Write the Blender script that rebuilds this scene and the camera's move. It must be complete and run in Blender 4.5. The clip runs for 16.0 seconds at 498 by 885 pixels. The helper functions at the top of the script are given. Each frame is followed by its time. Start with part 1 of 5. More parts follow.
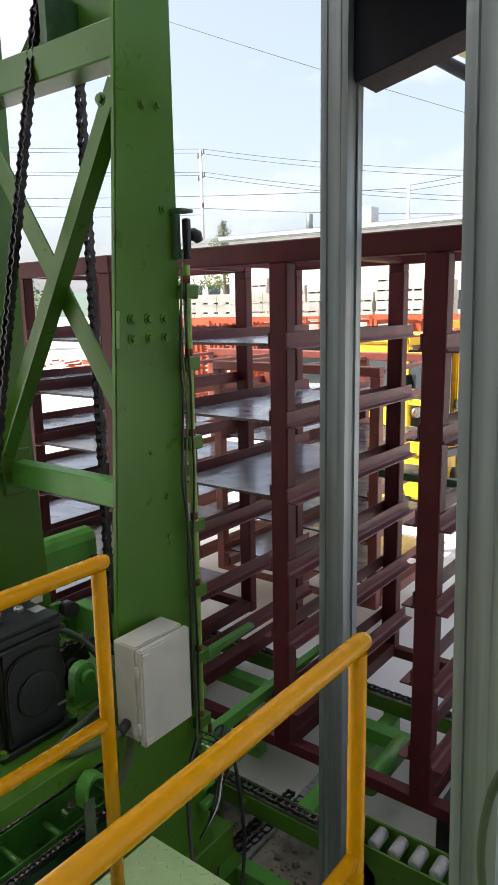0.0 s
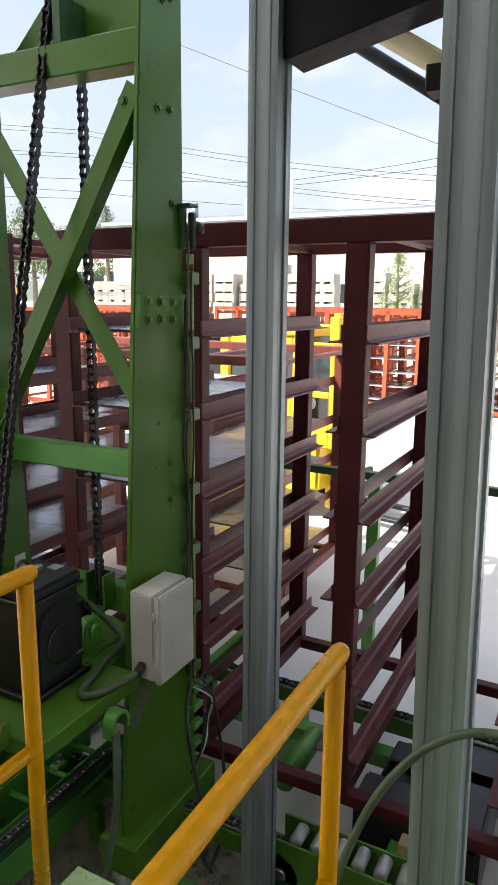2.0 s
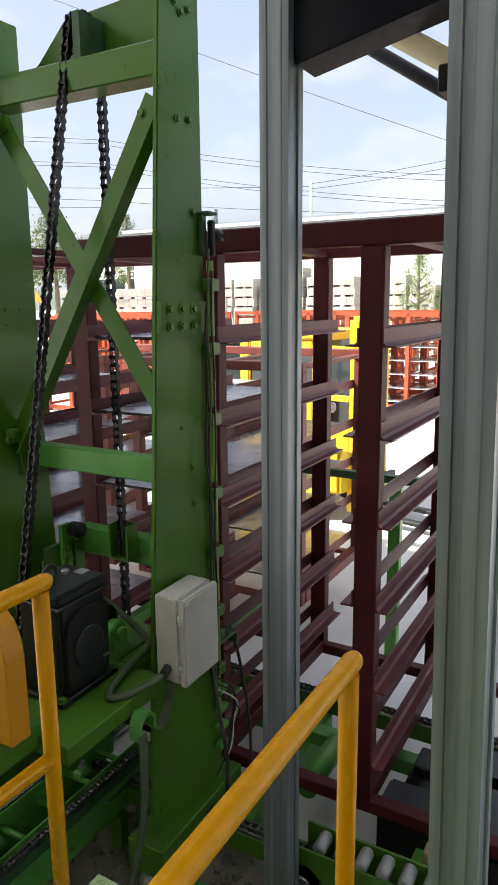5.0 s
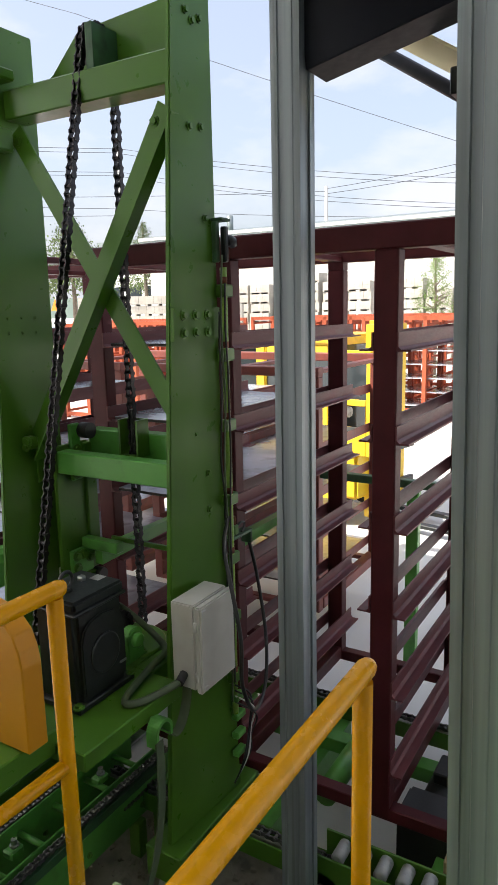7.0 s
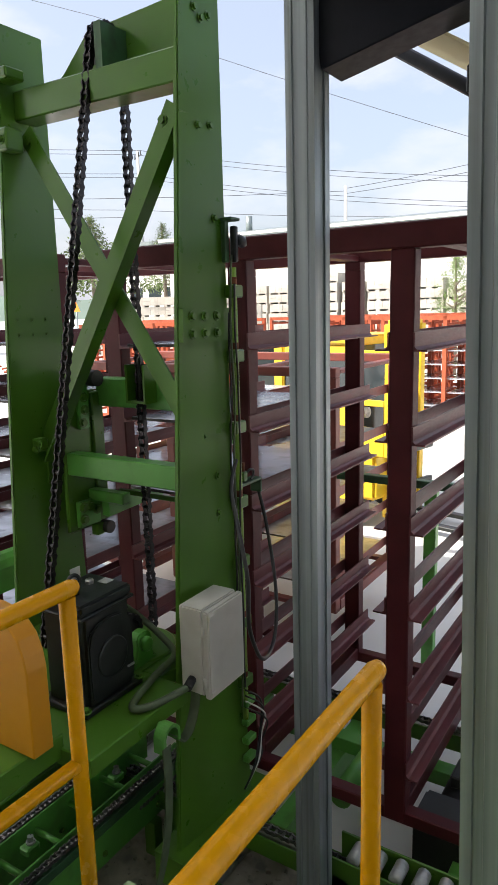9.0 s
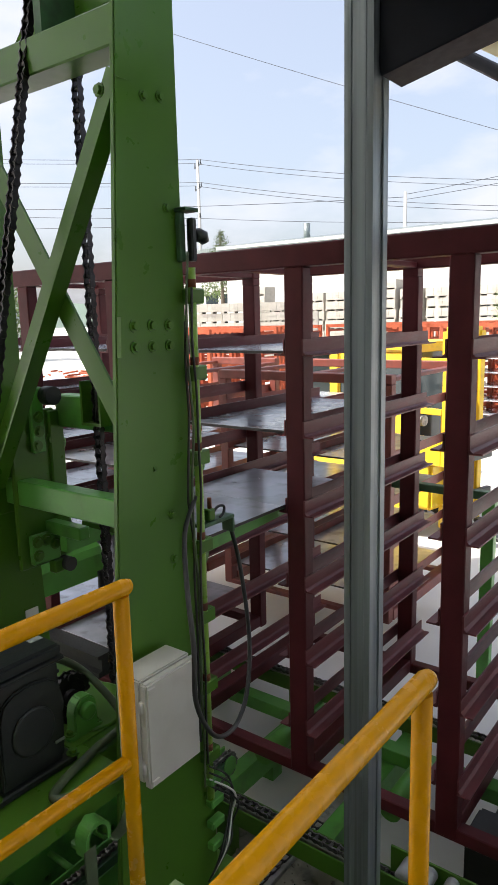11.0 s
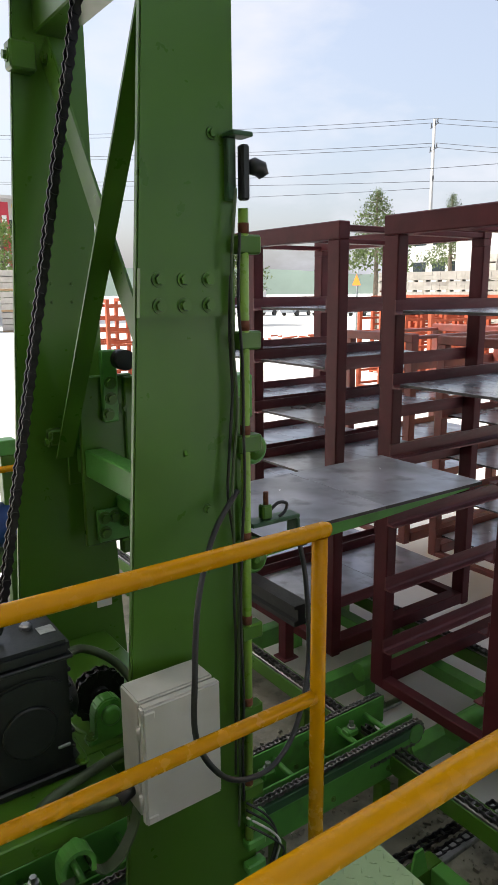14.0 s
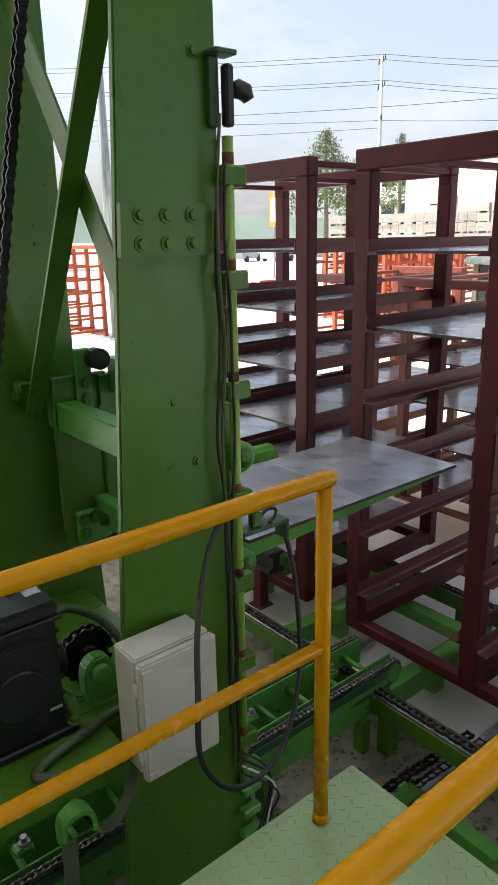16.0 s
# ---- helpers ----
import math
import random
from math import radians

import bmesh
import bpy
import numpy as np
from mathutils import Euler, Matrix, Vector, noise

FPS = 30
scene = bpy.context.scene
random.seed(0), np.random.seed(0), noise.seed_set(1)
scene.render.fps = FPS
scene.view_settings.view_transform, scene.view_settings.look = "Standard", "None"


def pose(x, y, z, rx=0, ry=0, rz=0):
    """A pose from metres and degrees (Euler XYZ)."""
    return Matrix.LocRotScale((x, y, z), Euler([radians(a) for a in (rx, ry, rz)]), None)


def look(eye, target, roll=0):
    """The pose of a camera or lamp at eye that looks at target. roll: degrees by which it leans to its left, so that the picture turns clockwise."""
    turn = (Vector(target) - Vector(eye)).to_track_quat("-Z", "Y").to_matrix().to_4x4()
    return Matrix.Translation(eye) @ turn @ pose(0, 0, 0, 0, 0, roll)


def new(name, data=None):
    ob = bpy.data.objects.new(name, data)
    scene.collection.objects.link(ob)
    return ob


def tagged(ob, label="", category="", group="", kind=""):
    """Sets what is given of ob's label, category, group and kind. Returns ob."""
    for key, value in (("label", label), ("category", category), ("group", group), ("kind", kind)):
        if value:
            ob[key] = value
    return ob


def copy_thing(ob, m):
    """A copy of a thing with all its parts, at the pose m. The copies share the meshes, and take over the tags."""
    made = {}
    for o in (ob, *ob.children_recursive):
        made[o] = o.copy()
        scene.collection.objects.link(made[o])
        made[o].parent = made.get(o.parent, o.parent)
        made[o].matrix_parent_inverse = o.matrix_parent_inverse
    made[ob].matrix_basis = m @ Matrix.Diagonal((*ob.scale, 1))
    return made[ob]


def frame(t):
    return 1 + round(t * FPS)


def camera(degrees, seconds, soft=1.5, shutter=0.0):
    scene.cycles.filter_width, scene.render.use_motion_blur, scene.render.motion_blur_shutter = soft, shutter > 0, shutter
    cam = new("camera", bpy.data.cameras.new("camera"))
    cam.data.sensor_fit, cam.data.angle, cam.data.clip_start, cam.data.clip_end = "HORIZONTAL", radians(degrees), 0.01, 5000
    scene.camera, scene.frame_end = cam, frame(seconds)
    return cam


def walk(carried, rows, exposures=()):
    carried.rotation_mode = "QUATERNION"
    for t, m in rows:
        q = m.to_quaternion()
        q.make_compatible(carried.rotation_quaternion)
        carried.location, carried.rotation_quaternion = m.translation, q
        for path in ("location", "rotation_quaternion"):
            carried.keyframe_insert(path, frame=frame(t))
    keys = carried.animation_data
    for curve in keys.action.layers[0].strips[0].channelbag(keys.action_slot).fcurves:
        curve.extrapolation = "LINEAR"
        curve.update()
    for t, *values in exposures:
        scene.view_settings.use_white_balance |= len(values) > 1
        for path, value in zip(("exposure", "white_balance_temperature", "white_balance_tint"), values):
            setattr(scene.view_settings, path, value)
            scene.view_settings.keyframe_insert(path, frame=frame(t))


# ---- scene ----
cam = camera(39.8, 16.0, 1.1)
PATH = [
    (0, (-1.068, -1.303, 2.829), (0.491, -0.109, 2.448), -1.0),
    (0.5, (-1.052, -1.2, 2.827), (0.584, -0.129, 2.41), 0.5),
    (1, (-1.054, -1.134, 2.827), (0.645, -0.16, 2.424), 0.1),
    (1.5, (-1.049, -1.112, 2.819), (0.698, -0.227, 2.412), 1.0),
    (2, (-1.042, -1.109, 2.815), (0.692, -0.199, 2.406), 0.6),
    (2.5, (-1.04, -1.111, 2.818), (0.688, -0.191, 2.407), 0.5),
    (3, (-1.037, -1.112, 2.821), (0.689, -0.187, 2.415), 0.4),
    (3.5, (-1.033, -1.114, 2.818), (0.686, -0.175, 2.412), 0.1),
    (4, (-1.029, -1.116, 2.817), (0.685, -0.168, 2.414), -0.1),
    (6.5, (-1.022, -1.138, 2.821), (0.665, -0.134, 2.438), -1.2),
    (7, (-1.017, -1.134, 2.818), (0.664, -0.121, 2.438), -1.3),
    (7.5, (-1.009, -1.138, 2.821), (0.668, -0.119, 2.435), -1.4),
    (8, (-1.006, -1.141, 2.817), (0.664, -0.109, 2.433), -1.4),
    (10.5, (-1.009, -1.154, 2.819), (0.595, -0.016, 2.456), -1.5),
    (11, (-1.013, -1.155, 2.815), (0.554, 0.037, 2.46), -1.4),
    (11.5, (-1.014, -1.162, 2.806), (0.476, 0.122, 2.445), -1.6),
    (12, (-1.017, -1.172, 2.801), (0.367, 0.222, 2.424), -1.2),
    (12.5, (-1.017, -1.181, 2.79), (0.251, 0.319, 2.411), -0.9),
    (13, (-1.024, -1.182, 2.781), (0.137, 0.397, 2.382), -0.3),
    (13.5, (-1.035, -1.181, 2.778), (0.073, 0.434, 2.373), -0.6),
    (14, (-1.028, -1.179, 2.769), (0.091, 0.422, 2.336), -0.5),
    (14.5, (-1.031, -1.167, 2.755), (0.077, 0.428, 2.276), -0.4),
    (15, (-1.045, -1.139, 2.744), (0.067, 0.438, 2.216), -0.5),
    (15.5, (-1.057, -1.086, 2.744), (0.109, 0.436, 2.175), -1.2),
    (16, (-1.062, -1.043, 2.745), (0.141, 0.447, 2.167), -1.2),
]
EXPOSURE = [(0, 1.40), (1.5, 1.38), (3, 1.30), (10.5, 1.24), (12.0, 1.14), (14.0, 1.12), (16.0, 1.25)]
walk(cam, [(t, look(eye, target, roll)) for t, eye, target, roll in PATH], EXPOSURE)


# ---------- world, sun, exposure ----------
SUN_EL, SUN_AZ = 48, 312     # degrees; azimuth of the sun counted from +Y towards +X


def make_world():
    w = bpy.data.worlds.new("world")
    scene.world = w
    w.use_nodes = True
    nt = w.node_tree
    nt.nodes.clear()
    out = nt.nodes.new("ShaderNodeOutputWorld")
    bg = nt.nodes.new("ShaderNodeBackground")
    sky = nt.nodes.new("ShaderNodeTexSky")
    sky.sky_type = "NISHITA"
    sky.sun_disc = False
    sky.sun_elevation = radians(SUN_EL)
    sky.sun_rotation = radians(SUN_AZ)
    sky.dust_density = 5.0
    sky.air_density = 1.0
    co = nt.nodes.new("ShaderNodeTexCoord")
    mp = nt.nodes.new("ShaderNodeMapping")
    mp.inputs["Scale"].default_value = (2.2, 2.2, 5.5)
    mp.inputs["Location"].default_value = (3.3, 1.7, 0.4)
    nz = nt.nodes.new("ShaderNodeTexNoise")
    nz.inputs["Scale"].default_value = 1.5
    nz.inputs["Detail"].default_value = 7
    nz.inputs["Roughness"].default_value = 0.55
    rp = nt.nodes.new("ShaderNodeValToRGB")
    rp.color_ramp.elements[0].position, rp.color_ramp.elements[0].color = 0.46, (0.38, 0.38, 0.38, 1)
    rp.color_ramp.elements[1].position, rp.color_ramp.elements[1].color = 0.66, (0.95, 0.95, 0.95, 1)
    mx = nt.nodes.new("ShaderNodeMix")
    mx.data_type = "RGBA"
    mx.inputs["B"].default_value = (3.35, 3.42, 3.75, 1)
    nt.links.new(co.outputs["Generated"], mp.inputs["Vector"])
    nt.links.new(mp.outputs[0], nz.inputs["Vector"])
    nt.links.new(nz.outputs["Fac"], rp.inputs["Fac"])
    nt.links.new(rp.outputs["Color"], mx.inputs["Factor"])
    nt.links.new(sky.outputs[0], mx.inputs["A"])
    nt.links.new(mx.outputs["Result"], bg.inputs["Color"])
    bg.inputs["Strength"].default_value = 0.125
    nt.links.new(bg.outputs[0], out.inputs["Surface"])


make_world()
sun = new("sun", bpy.data.lights.new("sun", "SUN"))
sun.data.energy, sun.data.angle, sun.data.color = 3.6, radians(0.6), (1.0, 0.95, 0.86)
_a, _e = radians(SUN_AZ), radians(SUN_EL)
sun_dir = Vector((math.sin(_a) * math.cos(_e), math.cos(_a) * math.cos(_e), math.sin(_e)))
sun.matrix_world = look(sun_dir * 60, (0, 0, 0))


# ---------- materials ----------
def material(name, color, rough=0.5, metal=0.0, vary=0.25, scale=6.0, grain=60.0, bump=0.15, spec=0.5,
             dirt=None, dirt_amount=0.3, stretch=(1, 1, 1), coat=0.0):
    m = bpy.data.materials.new(name)
    m.use_nodes = True
    nt = m.node_tree
    b = nt.nodes["Principled BSDF"]
    b.inputs["Metallic"].default_value = metal
    b.inputs["Specular IOR Level"].default_value = spec
    b.inputs["Coat Weight"].default_value = coat
    co = nt.nodes.new("ShaderNodeTexCoord")
    mp = nt.nodes.new("ShaderNodeMapping")
    mp.inputs["Scale"].default_value = stretch
    nt.links.new(co.outputs["Object"], mp.inputs["Vector"])
    big = nt.nodes.new("ShaderNodeTexNoise")
    big.inputs["Scale"].default_value, big.inputs["Detail"].default_value = scale, 5
    small = nt.nodes.new("ShaderNodeTexNoise")
    small.inputs["Scale"].default_value, small.inputs["Detail"].default_value = grain, 4
    for n in (big, small):
        nt.links.new(mp.outputs[0], n.inputs["Vector"])
    dark = tuple(c * (1 - vary) for c in color) + (1,)
    light = tuple(min(1, c * (1 + vary)) for c in color) + (1,)
    rp = nt.nodes.new("ShaderNodeValToRGB")
    rp.color_ramp.elements[0].position, rp.color_ramp.elements[0].color = 0.3, dark
    rp.color_ramp.elements[1].position, rp.color_ramp.elements[1].color = 0.7, light
    nt.links.new(big.outputs["Fac"], rp.inputs["Fac"])
    last = rp.outputs["Color"]
    if dirt:
        r2 = nt.nodes.new("ShaderNodeValToRGB")
        r2.color_ramp.elements[0].position, r2.color_ramp.elements[0].color = 0.52, (0, 0, 0, 1)
        v = dirt_amount
        r2.color_ramp.elements[1].position, r2.color_ramp.elements[1].color = 0.7, (v, v, v, 1)
        third = nt.nodes.new("ShaderNodeTexNoise")
        third.inputs["Scale"].default_value, third.inputs["Detail"].default_value = scale * 2.3, 8
        nt.links.new(mp.outputs[0], third.inputs["Vector"])
        nt.links.new(third.outputs["Fac"], r2.inputs["Fac"])
        mx = nt.nodes.new("ShaderNodeMix")
        mx.data_type = "RGBA"
        mx.inputs["B"].default_value = (*dirt, 1)
        nt.links.new(r2.outputs["Color"], mx.inputs["Factor"])
        nt.links.new(last, mx.inputs["A"])
        last = mx.outputs["Result"]
    nt.links.new(last, b.inputs["Base Color"])
    rr = nt.nodes.new("ShaderNodeMapRange")
    rr.inputs["To Min"].default_value, rr.inputs["To Max"].default_value = max(0.03, rough - 0.12), min(1, rough + 0.12)
    nt.links.new(small.outputs["Fac"], rr.inputs["Value"])
    nt.links.new(rr.outputs[0], b.inputs["Roughness"])
    bp = nt.nodes.new("ShaderNodeBump")
    bp.inputs["Strength"].default_value, bp.inputs["Distance"].default_value = bump, 0.004
    nt.links.new(small.outputs["Fac"], bp.inputs["Height"])
    nt.links.new(bp.outputs[0], b.inputs["Normal"])
    return m


GREEN = material("green_machine_paint", (0.064, 0.168, 0.015), 0.32, vary=0.08, scale=2, grain=18, bump=0.02, dirt=(0.045, 0.13, 0.016), dirt_amount=0.15, spec=0.42)
# Light green paint; on the chain conveyor plates it imitates yard light.
GREEN_LIGHT = material("light_and_lit_green_paint", (0.10, 0.33, 0.055), 0.36, vary=0.12, scale=4, grain=30, bump=0.06, dirt=(0.05, 0.10, 0.03), dirt_amount=0.35)
GREEN_DARK = material("dark_green_paint", (0.035, 0.10, 0.04), 0.45, vary=0.2, scale=5, grain=40, bump=0.1, dirt=(0.02, 0.025, 0.015), dirt_amount=0.6)
MAROON = material("maroon_rack_paint", (0.086, 0.0160, 0.0200), 0.45, vary=0.2, scale=5, grain=50, bump=0.1, dirt=(0.10, 0.021, 0.022), dirt_amount=0.4, spec=0.18)
MAROON_WORN = material("worn_maroon_ledge", (0.135, 0.034, 0.039), 0.42, vary=0.3, scale=7, grain=60, bump=0.12, dirt=(0.17, 0.09, 0.09), dirt_amount=0.45, spec=0.3, stretch=(0.4, 2, 2))
ORANGE = material("orange_rack_paint", (0.37, 0.082, 0.036), 0.55, vary=0.2, scale=4, grain=40, bump=0.1, dirt=(0.22, 0.06, 0.03), dirt_amount=0.5, spec=0.3)
REDDISH = material("faded_red_rack_paint", (0.21, 0.050, 0.036), 0.5, vary=0.25, scale=4, grain=40, bump=0.1, dirt=(0.12, 0.05, 0.04), dirt_amount=0.5)
YELLOW = material("yellow_rail_paint", (0.60, 0.27, 0.0004), 0.26, vary=0.02, scale=1.2, grain=30, bump=0.008, spec=0.16)
YELLOW_TRUCK = material("yellow_truck_paint", (0.78, 0.50, 0.02), 0.4, vary=0.12, scale=3, grain=30, bump=0.05, dirt=(0.35, 0.22, 0.05), dirt_amount=0.4)
ORANGE_GUARD = material("orange_guard_paint", (0.56, 0.23, 0.001), 0.42, vary=0.06, scale=3, grain=30, bump=0.05)
GALV = material("galvanised_steel", (0.28, 0.325, 0.325), 0.36, metal=0.6, vary=0.32, scale=3, grain=70, bump=0.06, dirt=(0.17, 0.17, 0.155), dirt_amount=0.7, stretch=(6, 6, 0.35))
GALV_POST = material("streaked_galvanised_steel", (0.29, 0.325, 0.345), 0.38, metal=0.6, vary=0.32, scale=2.2, grain=14, bump=0.015, dirt=(0.15, 0.165, 0.16), dirt_amount=0.5, stretch=(9, 9, 0.18))
PLATE = material("pallet_steel", (0.46, 0.48, 0.53), 0.22, metal=0.4, spec=0.8, vary=0.35, scale=2.6, grain=12, bump=0.03, dirt=(0.08, 0.075, 0.075), dirt_amount=0.6)
PLATE_EDGE = material("rusty_plate_edge", (0.045, 0.036, 0.034), 0.6, vary=0.4, scale=9, grain=40, bump=0.2)
BLACK = material("black_cast_iron", (0.010, 0.0125, 0.0115), 0.38, vary=0.3, scale=6, grain=60, bump=0.15, dirt=(0.03, 0.032, 0.026), dirt_amount=0.45)
CHAIN = material("oiled_chain_steel", (0.035, 0.032, 0.035), 0.35, metal=0.7, vary=0.4, scale=30, grain=90, bump=0.1)
CHAIN_LIGHT = material("worn_chain_steel", (0.13, 0.125, 0.12), 0.32, metal=0.6, vary=0.5, scale=45, grain=90, bump=0.1)
STEEL = material("bright_steel", (0.45, 0.45, 0.44), 0.32, metal=0.9, vary=0.25, scale=12, grain=60, bump=0.06, dirt=(0.12, 0.10, 0.08), dirt_amount=0.5)
ROLLER = material("dull_roller_steel", (0.42, 0.43, 0.42), 0.45, metal=0.4, vary=0.25, scale=12, grain=60, bump=0.06, dirt=(0.14, 0.13, 0.11), dirt_amount=0.6)
RUBBER = material("black_rubber", (0.02, 0.02, 0.02), 0.5, vary=0.2, scale=20, grain=80, bump=0.1)
LIME = material("lime_pipe_paint", (0.24, 0.42, 0.06), 0.3, vary=0.1, scale=6, grain=40, bump=0.03)
HOSE = material("olive_hose_rubber", (0.07, 0.10, 0.05), 0.5, vary=0.2, scale=12, grain=60, bump=0.1)
BOX = material("beige_enclosure_plastic", (0.56, 0.545, 0.50), 0.40, vary=0.05, scale=3, grain=60, bump=0.04, dirt=(0.42, 0.40, 0.34), dirt_amount=0.35)
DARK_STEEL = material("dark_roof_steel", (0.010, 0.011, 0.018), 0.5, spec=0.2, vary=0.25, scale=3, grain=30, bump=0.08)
CONCRETE = material("yard_concrete", (0.70, 0.69, 0.66), 0.8, vary=0.14, scale=0.35, grain=14, bump=0.25, dirt=(0.54, 0.53, 0.50), dirt_amount=0.4)
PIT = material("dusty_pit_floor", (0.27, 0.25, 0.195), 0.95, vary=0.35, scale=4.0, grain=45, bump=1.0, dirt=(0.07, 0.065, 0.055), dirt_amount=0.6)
CHECKER = material("green_checker_plate", (0.30, 0.42, 0.20), 0.36, vary=0.12, scale=4, grain=40, bump=0.08, dirt=(0.30, 0.34, 0.16), dirt_amount=0.5)
BLOCK = material("grey_block", (0.44, 0.415, 0.37), 0.85, vary=0.16, scale=1.2, grain=20, bump=0.3, dirt=(0.30, 0.28, 0.24), dirt_amount=0.5)
WHITE_WALL = material("white_wall_panel", (0.60, 0.60, 0.58), 0.6, vary=0.06, scale=0.5, grain=10, bump=0.05, dirt=(0.6, 0.59, 0.56), dirt_amount=0.4)
# For added walls out of view; grey level sets how much they bounce.
UNSEEN_WALL = material("unseen_bay_wall", (0.30, 0.295, 0.28), 0.85, vary=0.15, scale=0.8, grain=12, bump=0.2)
GLASS = material("dark_glass", (0.03, 0.04, 0.045), 0.06, vary=0.1, scale=1, grain=5, bump=0.0)
LEAF = material("conifer_leaf", (0.085, 0.125, 0.035), 0.6, vary=0.5, scale=2.5, grain=20, bump=0.1)
LEAF_LIGHT = material("light_leaf", (0.12, 0.20, 0.035), 0.6, vary=0.4, scale=2.5, grain=20, bump=0.1)
BARK = material("grey_bark", (0.16, 0.13, 0.10), 0.85, vary=0.3, scale=6, grain=40, bump=0.4)
POLE = material("pole_concrete", (0.52, 0.51, 0.49), 0.8, vary=0.1, scale=1, grain=20, bump=0.1)
WIRE = material("wire_black", (0.06, 0.065, 0.075), 0.6, vary=0.1, scale=1, grain=20, bump=0.0)
HILL = material("hazy_hill", (0.15, 0.20, 0.17), 0.9, vary=0.2, scale=0.02, grain=0.3, bump=0.1)
CAR_WHITE = material("white_car_paint", (0.75, 0.76, 0.77), 0.25, vary=0.03, scale=2, grain=20, bump=0.0, coat=0.5)
CAR_GREY = material("grey_car_paint", (0.24, 0.27, 0.31), 0.25, vary=0.05, scale=2, grain=20, bump=0.0, coat=0.5)
WOOD = material("raw_timber", (0.42, 0.29, 0.16), 0.75, vary=0.25, scale=3, grain=30, bump=0.3, stretch=(1, 6, 6))
LABEL = material("white_label", (0.75, 0.75, 0.73), 0.5, vary=0.04, scale=4, grain=40, bump=0.0)
BANNER = material("red_banner", (0.45, 0.03, 0.05), 0.6, vary=0.08, scale=1, grain=20, bump=0.0)
SIGN = material("orange_sign", (0.85, 0.22, 0.02), 0.5, vary=0.05, scale=2, grain=20, bump=0.0)
BLUE = material("blue_motor_paint", (0.02, 0.06, 0.20), 0.4, vary=0.15, scale=5, grain=40, bump=0.08)
RUST = material("rusty_ring", (0.16, 0.05, 0.02), 0.8, vary=0.4, scale=20, grain=90, bump=0.3)


def sheet_material(name, color, through_part):
    """A fibreglass roof sheet that lets part of the daylight through."""
    m = material(name, color, 0.5, vary=0.08, scale=2, grain=30, bump=0.05)
    nt = m.node_tree
    b = nt.nodes["Principled BSDF"]
    out = nt.nodes["Material Output"]
    tr = nt.nodes.new("ShaderNodeBsdfTranslucent")
    tr.inputs["Color"].default_value = (*color, 1)
    mx = nt.nodes.new("ShaderNodeMixShader")
    mx.inputs["Fac"].default_value = through_part
    nt.links.new(b.outputs[0], mx.inputs[1])
    nt.links.new(tr.outputs[0], mx.inputs[2])
    nt.links.new(mx.outputs[0], out.inputs["Surface"])
    return m


CREAM = sheet_material("cream_roof_sheet", (0.85, 0.78, 0.58), 0.75)
# Translucency added to the unseen bay roof to brighten everything below it.
ROOF = sheet_material("unseen_bay_roof_sheet", (0.74, 0.75, 0.74), 0.50)


# ---------- mesh helpers ----------
def box(bm, x0, x1, y0, y1, z0, z1, m=None):
    vs = [bm.verts.new((x, y, z)) for x in (x0, x1) for y in (y0, y1) for z in (z0, z1)]
    if m is not None:
        for v in vs:
            v.co = m @ v.co
    for f in ((0, 1, 3, 2), (4, 6, 7, 5), (0, 4, 5, 1), (2, 3, 7, 6), (0, 2, 6, 4), (1, 5, 7, 3)):
        bm.faces.new([vs[i] for i in f])
    return vs


def bevel(bm, w=0.004, seg=1):
    bmesh.ops.bevel(bm, geom=[e for e in bm.edges], offset=w, segments=seg, affect="EDGES", clamp_overlap=True)
    return bm


def bbox(x0, x1, y0, y1, z0, z1, w=0.004, seg=1):
    bm = bmesh.new()
    box(bm, x0, x1, y0, y1, z0, z1)
    return bevel(bm, w, seg) if w else bm


def ring(bm, c, u, v, r, n):
    return [bm.verts.new(c + u * (r * math.cos(2 * math.pi * i / n)) + v * (r * math.sin(2 * math.pi * i / n))) for i in range(n)]


def tube(bm, pts, r, n=12, caps=True):
    """A round bar along a line of points; r may be one radius or one for each point."""
    pts = [Vector(p) for p in pts]
    rs = r if isinstance(r, (list, tuple)) else [r] * len(pts)
    last, u = None, None
    for i, p in enumerate(pts):
        d = (pts[min(i + 1, len(pts) - 1)] - pts[max(i - 1, 0)]).normalized()
        if u is None:
            u = d.orthogonal().normalized()
        else:
            u = (u - d * u.dot(d)).normalized()
        v = d.cross(u)
        now = ring(bm, p, u, v, rs[i], n)
        if last:
            for a in range(n):
                f = bm.faces.new((last[a], last[(a + 1) % n], now[(a + 1) % n], now[a]))
                f.smooth = n > 6
        elif caps:
            bm.faces.new(now[::-1])
        last = now
    if caps:
        bm.faces.new(last)
    return bm


def rod(p0, p1, r, n=12):
    return tube(bmesh.new(), [p0, p1], r, n)


def prism(bm, outline, axis, a, b):
    """Extrudes an outline (pairs) from a to b along axis 0, 1 or 2; pairs fill the other two axes in order."""
    def at(p, h):
        q = [0, 0, 0]
        q[axis] = h
        q[(axis + 1) % 3 if axis != 1 else 0] = p[0]
        q[(axis + 2) % 3 if axis != 1 else 2] = p[1]
        return Vector(q)
    lo = [bm.verts.new(at(p, a)) for p in outline]
    hi = [bm.verts.new(at(p, b)) for p in outline]
    n = len(outline)
    bm.faces.new(lo)
    bm.faces.new(hi[::-1])
    for i in range(n):
        bm.faces.new((lo[i], hi[i], hi[(i + 1) % n], lo[(i + 1) % n]))
    bmesh.ops.recalc_face_normals(bm, faces=bm.faces)
    return bm


